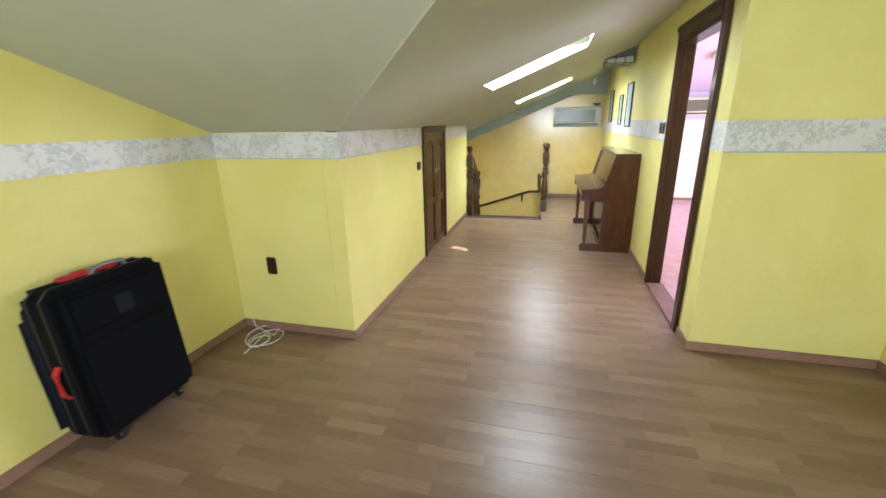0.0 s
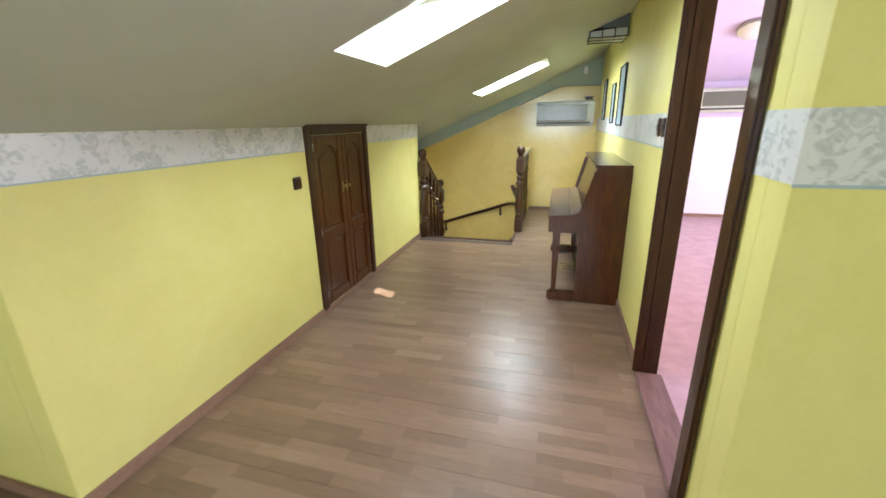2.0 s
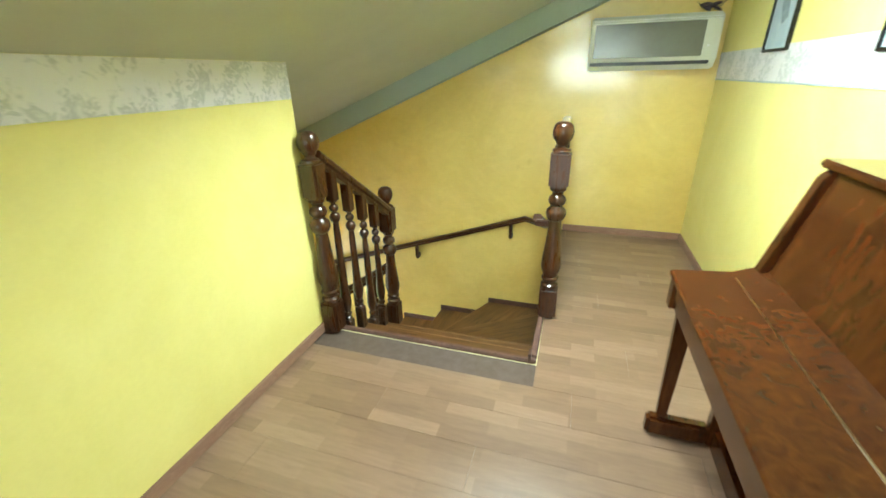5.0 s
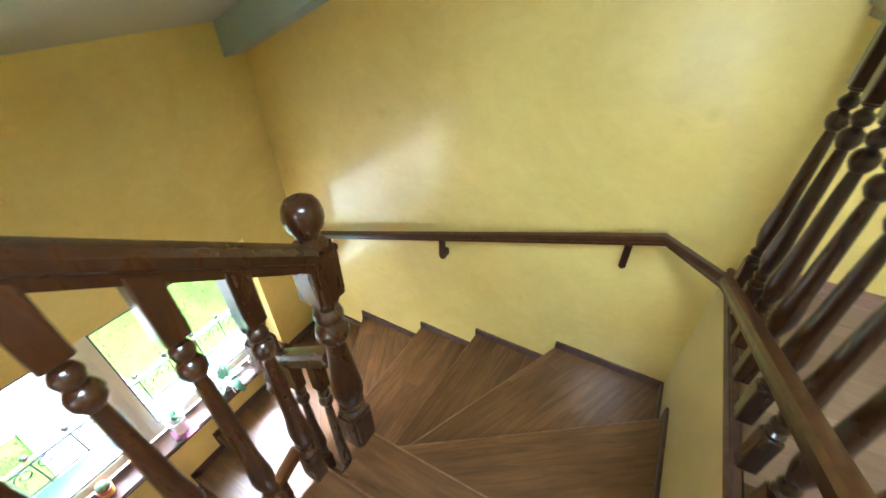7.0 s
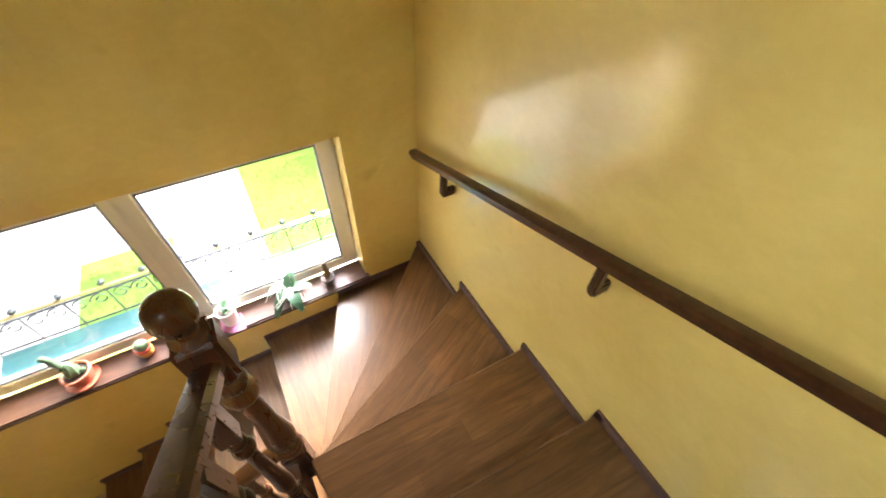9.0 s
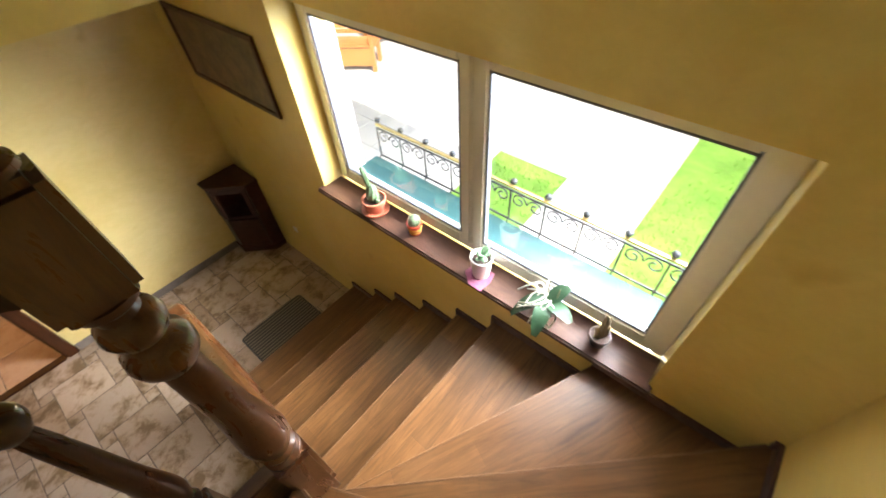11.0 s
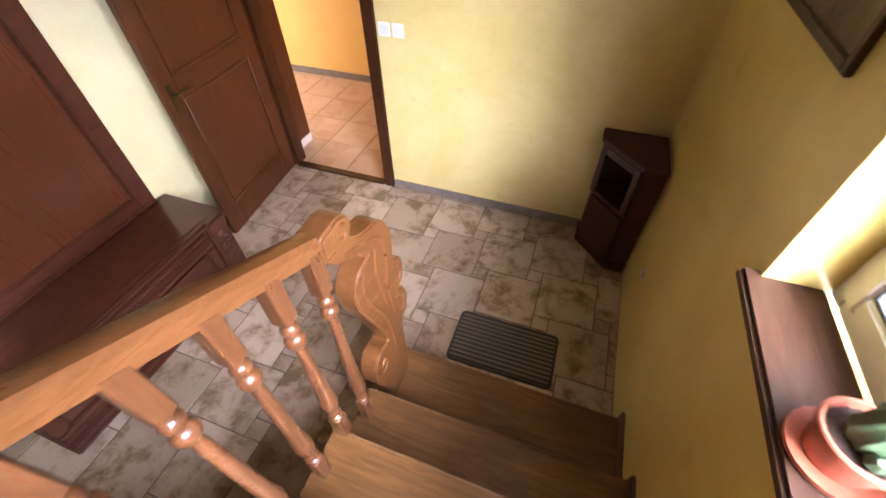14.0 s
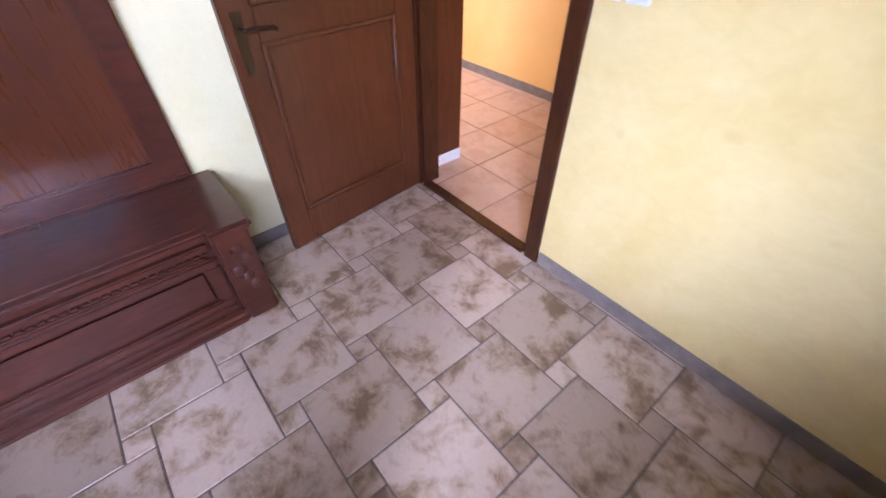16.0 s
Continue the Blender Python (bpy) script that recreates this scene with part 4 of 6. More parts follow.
def knee_door():
    """Low two-leaf cupboard door in the knee wall."""
    y0, y1, top = 4.31, 5.235, 1.415
    d = tagged(empty("door_1", KNEE, (y0 + y1) / 2, 0.034), "low dark brown two-leaf panelled cupboard door in the knee wall", "door", kind="structure")
    cz = 0.036
    local(boxes("frame", [((KNEE - 0.10, y0, cz), (KNEE + 0.022, y0 + 0.068, top)), ((KNEE - 0.10, y1 - 0.062, cz), (KNEE + 0.022, y1, top)), ((KNEE - 0.10, y0 + 0.068, top - 0.068), (KNEE + 0.022, y1 - 0.062, top)), ((KNEE + 0.020, y0 - 0.005, top - 0.02), (KNEE + 0.034, y1 + 0.005, top + 0.012))], DARK_WOOD, None, 0.006), d)
    mid = 4.80
    for a, b in ((y0 + 0.072, mid - 0.002), (mid + 0.002, y1 - 0.066)):
        bm = bmesh.new()
        s, x0, x1 = 0.062, KNEE - 0.028, KNEE + 0.004
        for lo, hi in (((x0, a, 0.045), (x1, a + s, 1.343)), ((x0, b - s, 0.045), (x1, b, 1.343)), ((x0, a + s, 0.045), (x1, b - s, 0.130)), ((x0, a + s, 0.555), (x1, b - s, 0.640))):
            add_box(bm, lo, hi)
        # top rail with an arched lower edge
        pts = [(a + s, 1.343), (b - s, 1.343), (b - s, 1.215)]
        for i in range(1, 10):
            u = i / 10
            pts.append((b - s + (a + 2 * s - b) * u, 1.215 + 0.06 * math.sin(math.pi * u) ** 1.4))
        pts.append((a + s, 1.215))
        add_prism(bm, pts, x0, x1, 0)
        bmesh.ops.recalc_face_normals(bm, faces=bm.faces)
        soften(bm, 0.005, 2)
        leaf = local(put("leaf", mesh_of("leaf", bm, DOOR_WOOD, True)), d)
        bm = bmesh.new()
        add_box(bm, (x0 + 0.004, a + s - 0.005, 0.12), (x0 + 0.012, b - s + 0.005, 1.29))
        arch_panel(bm, a + s + 0.03, b - s - 0.03, 0.67, 1.225, x0 + 0.012, 0.05)
        add_prism(bm, [(a + s + 0.03, 0.155), (b - s - 0.03, 0.155), (b - s - 0.03, 0.53), (a + s + 0.03, 0.53)], x0 + 0.012, x0 + 0.022, 0)
        bmesh.ops.recalc_face_normals(bm, faces=bm.faces)
        soften(bm, 0.004, 1)
        local(put("panel", mesh_of("panel", bm, DOOR_WOOD, True)), d)
        hy = (b - 0.03) if a < mid - 0.1 else (a + 0.03)
        local(boxes("handle", [((x1, hy - 0.007, 0.895), (x1 + 0.004, hy + 0.007, 0.975)), ((x1, hy - 0.004, 0.936), (x1 + 0.024, hy + 0.004, 0.944)), ((x1 + 0.018, hy - 0.010, 0.928), (x1 + 0.032, hy + 0.010, 0.952))], BRASS, None, 0.003), d)
    for z in (0.12, 0.62, 1.24):
        local(lathe("hinge", [(0.006, 0), (0.008, 0.004), (0.008, 0.05), (0.006, 0.054)], STEEL, None, 10, Matrix.Translation((KNEE + 0.012, y0 + 0.070, z))), d)
    return d


knee_door()


def side_door_frame():
    """Dark frame and casing of the open doorway to the side room."""
    d = tagged(empty("door_2", RIGHT, 3.62, 0), "dark brown wooden door frame standing open to the side room", "door frame", kind="structure")
    y0, y1, top = 3.228, 4.115, 2.02
    local(boxes("frame", [((RIGHT - 0.012, y0 + 0.001, 0.0), (RIGHT + 0.10, y0 + 0.032, top - 0.001)), ((RIGHT - 0.012, y1 - 0.022, 0.0), (RIGHT + 0.104, y1 - 0.001, top - 0.001)), ((RIGHT + 0.02, y1 - 0.028, 0.0), (RIGHT + 0.055, y1 - 0.022, top - 0.032)), ((RIGHT - 0.012, y0 + 0.032, top - 0.032), (RIGHT + 0.10, y1 - 0.022, top - 0.001))], DARK_WOOD, None, 0.004), d)
    local(boxes("casing", [((RIGHT - 0.026, y0 - 0.075, 0.0), (RIGHT - 0.002, y0 + 0.012, top + 0.075)), ((RIGHT - 0.026, y1 - 0.016, 0.0), (RIGHT - 0.002, y1 + 0.014, top + 0.075)), ((RIGHT - 0.026, y0 + 0.012, top - 0.012), (RIGHT - 0.002, y1 - 0.016, top + 0.075)), ((RIGHT - 0.036, y0 - 0.085, top + 0.06), (RIGHT - 0.002, y1 + 0.024, top + 0.10))], DARK_WOOD, None, 0.007), d)
    local(boxes("threshold", [((RIGHT - 0.02, y0 + 0.03, 0.0), (RIGHT + 0.125, y1 - 0.03, 0.018))], wood("threshold_wood", (0.16, 0.08, 0.07), (0.26, 0.14, 0.12), 0.4, (8, 1, 8)), None, 0.006), d)
    return d


side_door_frame()


def hall_door():
    """Wide hall door swung fully open, with its frame."""
    d = tagged(empty("door_3", 0.13, SOUTH, LOW), "reddish brown panelled wooden door standing wide open in the hall", "door", kind="structure")
    x0, x1, top = DOOR_X[0], DOOR_X[1], LOW + 2.03
    local(boxes("frame", [((x0 - 0.07, SOUTH + 0.001, LOW), (x0 + 0.012, SOUTH + 0.022, top + 0.07)), ((x1 - 0.012, SOUTH + 0.001, LOW), (x1 + 0.06, SOUTH + 0.022, top + 0.07)), ((x0 + 0.012, SOUTH + 0.001, top - 0.012), (x1 - 0.012, SOUTH + 0.022, top + 0.07)), ((x0 + 0.001, SOUTH - 0.12, LOW), (x0 + 0.03, SOUTH + 0.001, top)), ((x1 - 0.03, SOUTH - 0.12, LOW), (x1 - 0.001, SOUTH + 0.001, top))], DARK_WOOD, None, 0.005), d)
    local(boxes("threshold", [((x0 + 0.03, SOUTH - 0.05, LOW), (x1 - 0.03, SOUTH + 0.02, LOW + 0.016))], DARK_WOOD, None, 0.004), d)
    bm = bmesh.new()
    L, H, T, s = 0.925, 2.0, 0.020, 0.12
    for a, b in (((0, -T, 0.012), (s, T, H)), ((L - s, -T, 0.012), (L, T, H)), ((s, -T, 0.012), (L - s, T, 0.22)), ((s, -T, 1.02), (L - s, T, 1.15)), ((s, -T, H - 0.13), (L - s, T, H))):
        add_box(bm, a, b)
    soften(bm, 0.006, 2)
    turn = Matrix.Translation((0.135, SOUTH + 0.024, LOW)) @ Matrix.Rotation(radians(96.0), 4, "Z")
    leaf = local(put("leaf", mesh_of("leaf", bm, HALL_WOOD, True)), d)
    leaf.matrix_basis = turn
    bm = bmesh.new()
    for z0, z1 in ((0.21, 1.03), (1.14, H - 0.12)):
        add_box(bm, (s - 0.005, -0.008, z0), (L - s + 0.005, 0.008, z1))
        for side in (-1, 1):
            for a, b in (((s, side * 0.008, z0 + 0.01), (s + 0.022, side * 0.026, z1 - 0.01)), ((L - s - 0.022, side * 0.008, z0 + 0.01), (L - s, side * 0.026, z1 - 0.01)), ((s + 0.022, side * 0.008, z0 + 0.01), (L - s - 0.022, side * 0.026, z0 + 0.03)), ((s + 0.022, side * 0.008, z1 - 0.03), (L - s - 0.022, side * 0.026, z1 - 0.01))):
                add_box(bm, a, b)
    soften(bm, 0.004, 1)
    p = local(put("panel", mesh_of("panel", bm, HALL_WOOD, True)), d)
    p.matrix_basis = turn
    bm = bmesh.new()
    for side in (-1, 1):
        add_box(bm, (L - 0.075, side * T, 0.92), (L - 0.035, side * (T + 0.005), 1.14))
        add_sweep(bm, [(L - 0.055, side * (T + 0.002), 1.08), (L - 0.055, side * (T + 0.05), 1.085), (L - 0.09, side * (T + 0.056), 1.088), (L - 0.16, side * (T + 0.05), 1.08), (L - 0.18, side * (T + 0.04), 1.07)], lambda i: round_section(0.008))
    h = local(put("handle", mesh_of("handle", bm, BRONZE, True)), d)
    h.matrix_basis = turn
    return d


hall_door()
lining = tagged(empty("wood_panelling", 0.22, 4.2, LOW), "reddish wood panelling with a white base strip behind the doorway", "panelling", kind="structure")
local(boxes("panel", [((0.215, 4.06, LOW + 0.078), (0.245, 4.345, LOW + 2.1))], HALL_WOOD, None, 0.004), lining)
local(boxes("base_strip", [((0.210, 4.058, LOW), (0.245, 4.347, LOW + 0.076))], WHITE_PLASTIC, None, 0.004), lining)

# ---- upper hall: things ----
def piano():
    """Small upright piano, lid closed, standing along the wall."""
    y0, y1, xb = 5.01, 6.392, RIGHT - 0.002
    p = tagged(empty("upright_piano", 0.75, (y0 + y1) / 2, 0.0), "small reddish brown upright piano with the lid closed", "piano")
    side = [(xb, 0.0), (xb, 1.072), (0.80, 1.072), (0.775, 1.05), (0.695, 0.745), (0.685, 0.60), (0.70, 0.58), (0.70, 0.03), (0.70, 0.0)]
    for a, b in ((y0, y0 + 0.045), (y1 - 0.045, y1)):
        local(prism("side_panel", side, a, b, PIANO_WOOD, None, 1, 0.005), p)
        local(prism("key_cheek", [(0.470, 0.580), (0.70, 0.575), (0.70, 0.730), (0.64, 0.708), (0.478, 0.694), (0.470, 0.686)], a, b, PIANO_WOOD, None, 1, 0.002), p)
        local(boxes("foot", [((0.485, a - 0.004, 0.0), (0.705, b + 0.004, 0.085))], PIANO_WOOD, None, 0.012), p)
        leg = bmesh.new()
        c = (a + b) / 2
        vs = add_box(leg, (0.505, a + 0.003, 0.086), (0.565, b - 0.003, 0.584))
        for v in vs:
            if v.co.z < 0.2:
                v.co.x = 0.535 + (v.co.x - 0.535) * 0.6
                v.co.y = c + (v.co.y - c) * 0.75
        soften(leg, 0.006)
        local(put("leg", mesh_of("leg", leg, PIANO_WOOD, True)), p)
    local(boxes("top_lid", [((0.775, y0 - 0.006, 1.073), (xb, y1 + 0.006, 1.098))], PIANO_WOOD, None, 0.006), p)
    local(prism("upper_panel", [(0.80, 1.072), (0.715, 0.745), (0.735, 0.740), (0.82, 1.072)], y0 + 0.046, y1 - 0.046, PIANO_WOOD, None, 1, 0.003), p)
    local(prism("fall_board", [(0.462, 0.690), (0.462, 0.702), (0.468, 0.708), (0.640, 0.722), (0.716, 0.754), (0.716, 0.738), (0.640, 0.709), (0.478, 0.695)], y0 - 0.001, y1 + 0.001, PIANO_WOOD, None, 1, 0.001), p)
    local(boxes("lid_hinge", [((0.634, y0 + 0.05, 0.7210), (0.638, y1 - 0.05, 0.7245))], BRASS), p)
    local(boxes("key_bed", [((0.482, y0 + 0.046, 0.588), (0.70, y1 - 0.046, 0.625)), ((0.478, y0 + 0.046, 0.625), (0.492, y1 - 0.046, 0.672))], PIANO_WOOD, None, 0.004), p)
    local(boxes("knee_panel", [((0.735, y0 + 0.046, 0.09), (0.752, y1 - 0.046, 0.587)), ((0.715, y0 + 0.046, 0.0), (0.745, y1 - 0.046, 0.09))], PIANO_WOOD, None, 0.003), p)
    local(boxes("back", [((xb - 0.02, y0 + 0.046, 0.02), (xb - 0.004, y1 - 0.046, 1.07))], PIANO_WOOD), p)
    for i in (-1, 0, 1):
        yy = (y0 + y1) / 2 + 0.075 * i
        bm = bmesh.new()
        add_sweep(bm, [(0.73, yy, 0.075), (0.66, yy, 0.078), (0.60, yy, 0.062), (0.565, yy, 0.058)], lambda k: [(0.010 + 0.008 * (k > 1), -0.004), (0.010 + 0.008 * (k > 1), 0.004), (-0.010 - 0.008 * (k > 1), 0.004), (-0.010 - 0.008 * (k > 1), -0.004)])
        local(put("pedal", mesh_of("pedal", bm, BRASS, True)), p)
    return p


piano()


def air_conditioner(x0, x1, y, z0, z1, label):
    a = tagged(empty("air_conditioner", (x0 + x1) / 2, y, z0), label, "air conditioner", "air conditioners")
    d = 0.19
    local(prism("body", [(y, z0 + 0.02), (y, z1), (y - d + 0.03, z1), (y - d, z1 - 0.03), (y - d, z0 + 0.07), (y - d + 0.05, z0)], x0, x1, CREAM_PLASTIC, None, 0, 0.012), a)
    local(boxes("front_panel", [((x0 + 0.03, y - d - 0.008, z0 + 0.085), (x1 - 0.10, y - d - 0.001, z1 - 0.05))], GREY_GRILLE, None, 0.004), a)
    local(boxes("louvre", [((x0 + 0.012, y - d - 0.004, z0 + 0.035), (x1 - 0.045, y - d + 0.02, z0 + 0.058))], BLACK, None, 0.004), a)
    local(boxes("slat", [((x0 + 0.02, y - d - 0.003, z1 - 0.045 + 0.012 * i), (x1 - 0.02, y - d + 0.01, z1 - 0.041 + 0.012 * i)) for i in range(2)], WHITE_PLASTIC), a)
    local(boxes("lamp", [((x1 - 0.075, y - d - 0.004, z0 + 0.14), (x1 - 0.06, y - d - 0.0005, z0 + 0.155))], WHITE_PLASTIC, None, 0.002), a)
    return a


air_conditioner(0.133, 0.962, END - 0.001, 1.335, 1.688, "cream split air conditioner with a grey mirrored front panel")
air_conditioner(2.30, 3.095, 8.555, 1.480, 1.795, "white split air conditioner high on the side room wall")
orn = tagged(empty("flower_ornament", 0.88, 8.50, 1.689), "small dark artificial flower lying on the air conditioner", "ornament")
bm = bmesh.new()
rnd = random.Random(4)
for i in range(9):
    a = i * 0.7
    m = Matrix.Translation((0.035 * math.cos(a), 0.02 * math.sin(a), 0.022 + 0.012 * (i % 3))) @ Euler((0.6 * math.sin(i), 0.5 * math.cos(i), a)).to_matrix().to_4x4() @ Matrix.Diagonal((1.5, 0.7, 0.35, 1))
    bmesh.ops.create_uvsphere(bm, u_segments=8, v_segments=6, radius=0.026, matrix=m)
put("petals", mesh_of("petals", bm, plain("dusky_petals", (0.12, 0.09, 0.10), 0.7, 0, 0.5, 60), True), orn)
bm = bmesh.new()
for sx in (-1, 1):
    bm = bmesh.new()
    add_sweep(bm, [(0.02 * sx, 0, 0.01), (0.06 * sx, 0.0, 0.035), (0.085 * sx, 0, 0.065)], lambda i: [(0.016 - 0.007 * i, 0), (0, 0.002), (-0.016 + 0.007 * i, 0), (0, -0.002)])
    put("leaf", mesh_of("leaf", bm, plain("dark_leaf", (0.05, 0.06, 0.04), 0.6)), orn)
det = tagged(boxes("alarm_detector", [((0.775, 8.415, 2.05), (0.83, 8.468, 2.15))], WHITE_PLASTIC, None, 0.012), "small white plastic alarm detector on the beam", "detector")


def framed(name, y0, y1, z0, z1, x, out, frame_mat, art, label, cat, group="", w=0.014):
    """A framed picture on a wall at x; out is +1 or -1, the way it faces."""
    p = tagged(empty(name, x, (y0 + y1) / 2, z0), label, cat, group)
    a, b = x + 0.001 * out, x + 0.020 * out
    local(boxes("frame", [((a, y0, z0), (b, y0 + w, z1)), ((a, y1 - w, z0), (b, y1, z1)), ((a, y0 + w, z0), (b, y1 - w, z0 + w)), ((a, y0 + w, z1 - w), (b, y1 - w, z1))], frame_mat, None, 0.003), p)
    local(boxes("print", [((a, y0 + w, z0 + w), (x + 0.010 * out, y1 - w, z1 - w))], art), p)
    return p


blue = "tall pale blue print in a thin black frame"
for y0, y1, z0, z1 in ((5.885, 6.25, 1.357, 1.88), (6.57, 6.825, 1.375, 1.775), (7.525, 7.82, 1.41, 1.893)):
    pf = framed("framed_picture", y0, y1, z0, z1, RIGHT, -1, BLACK_LACQUER, PAPER_BLUE, blue, "picture", "corridor pictures")
    bm = bmesh.new()
    cy = (y0 + y1) / 2
    add_prism(bm, [(cy + 0.05, z0 + 0.22), (cy + 0.02, z0 + 0.34), (cy - 0.02, z0 + 0.40), (cy - 0.055, z0 + 0.33), (cy - 0.03, z0 + 0.24), (cy - 0.06, z0 + 0.15), (cy, z0 + 0.12)], RIGHT - 0.012, RIGHT - 0.0105, 0)
    local(put("motif", mesh_of("motif", bm, plain("grey_blue_ink", (0.28, 0.36, 0.44), 0.4, 0, 0.4, 30))), pf)
framed("framed_picture", 4.72, 5.79, -1.232, -0.752, WEST, 1, RAIL_DARK, PICTURE_DARK, "dark brown landscape print in a brown wooden frame", "picture", "", 0.030)


def plate(name, mat, at, size, axis, label, cat, buttons=1, bmat=None, group=""):
    """A switch or socket plate on a wall; axis 0 or 1 is the wall's normal, size (width, height, depth with sign)."""
    s = tagged(empty(name, *at), label, cat, group)
    w, h, d = size
    def pr(u0, u1, z0, z1, d0, d1):
        return ((d0, u0, z0), (d1, u1, z1)) if axis == 0 else ((u0, d0, z0), (u1, d1, z1))
    boxes("plate", [pr(-w / 2, w / 2, -h / 2, h / 2, 0.0005 * (1 if d > 0 else -1), d)], mat, s, 0.005)
    for i in range(buttons):
        c = 0 if h < w * 1.4 and buttons == 1 else (i - (buttons - 1) / 2) * h / buttons
        r = min(w, h / buttons) * 0.34
        boxes("rocker", [pr(-r, r, c - r, c + r, d, d * 1.35)], bmat or mat, s, 0.003)
    return s


plate("wall_socket", BROWN_PLASTIC, (-1.765, 2.6, 0.505), (0.075, 0.125, -0.014), 1, "dark brown double wall socket on the yellow wall", "socket", 2, DARK_WOOD)
plate("light_switch", BROWN_PLASTIC, (KNEE, 4.172, 1.045), (0.082, 0.082, 0.016), 0, "dark brown light switch beside the low door", "switch", 1, DARK_WOOD, "brown switches")
for y in (4.262, 4.362):
    plate("light_switch", BROWN_PLASTIC, (RIGHT, y, 1.368), (0.056, 0.098, -0.013), 0, "brown moulded light switch beside the door frame", "switch", 1, BROWN_PLASTIC, "brown switches")
for x in (-0.925, -1.02):
    plate("light_switch", WHITE_PLASTIC, (x, SOUTH, -1.725), (0.082, 0.085, 0.012), 1, "square white light switch on the hall wall", "switch", 1, CERAMIC, "white switches")
plate("wall_socket", WHITE_PLASTIC, (WEST, 5.22, -2.55), (0.055, 0.055, 0.008), 0, "small white wall plug near the corner cabinet", "socket", 1, CERAMIC)


def ceiling_lamp():
    cx, cy, z0, z1 = 0.86, 6.15, 2.105, 2.175
    c = tagged(empty("ceiling_lamp", cx, cy, z1), "square glass lantern with thin dark bars on the sloping ceiling", "ceiling lamp")
    w = 0.155
    local(prism("base", [(cx - w, z1), (cx + w, z1), (cx + w, slope_a(cx + w) - 0.002), (cx - w, slope_a(cx - w) - 0.002)], cy - w, cy + w, plain("lamp_base_metal", (0.10, 0.11, 0.11), 0.45), None, 1, 0.003), c)
    bars = []
    for a in (-w, -w / 3, w / 3, w):
        bars.append(((cx + a - 0.005, cy - w - 0.004, z0 - 0.004), (cx + a + 0.005, cy - w + 0.003, z1)))
        bars.append(((cx + a - 0.005, cy + w - 0.003, z0 - 0.004), (cx + a + 0.005, cy + w + 0.004, z1)))
    for a in (-w, 0.0, w):
        bars.append(((cx - w - 0.004, cy + a - 0.005, z0 - 0.005), (cx + w + 0.004, cy + a + 0.005, z0 + 0.003)))
    for a in (-w / 3, w / 3):
        bars.append(((cx + a - 0.004, cy - w, z0 - 0.006), (cx + a + 0.004, cy + w, z0 + 0.002)))
    local(boxes("bar", bars, IRON, None), c)
    local(boxes("shade", [((cx - w + 0.006, cy - w + 0.006, z0 + 0.001), (cx + w - 0.006, cy + w - 0.006, z1 - 0.001))], plain("frosted_lamp_glass", (0.62, 0.62, 0.56), 0.25), None, 0.006), c)
    return c


ceiling_lamp()
flush = tagged(empty("ceiling_lamp", 2.40, 7.20, 2.30), "flat round white glass lamp on the side room ceiling", "ceiling lamp")
tilt = Matrix.Rotation(radians(-17.5), 4, "X")
lathe("shade", [(0.01, -0.085), (0.09, -0.08), (0.15, -0.06), (0.175, -0.03), (0.17, -0.014)], WHITE_PLASTIC, flush, 28, tilt)
lathe("rim", [(0.17, -0.02), (0.19, -0.016), (0.19, 0.0), (0.17, 0.006)], STEEL, flush, 28, tilt)


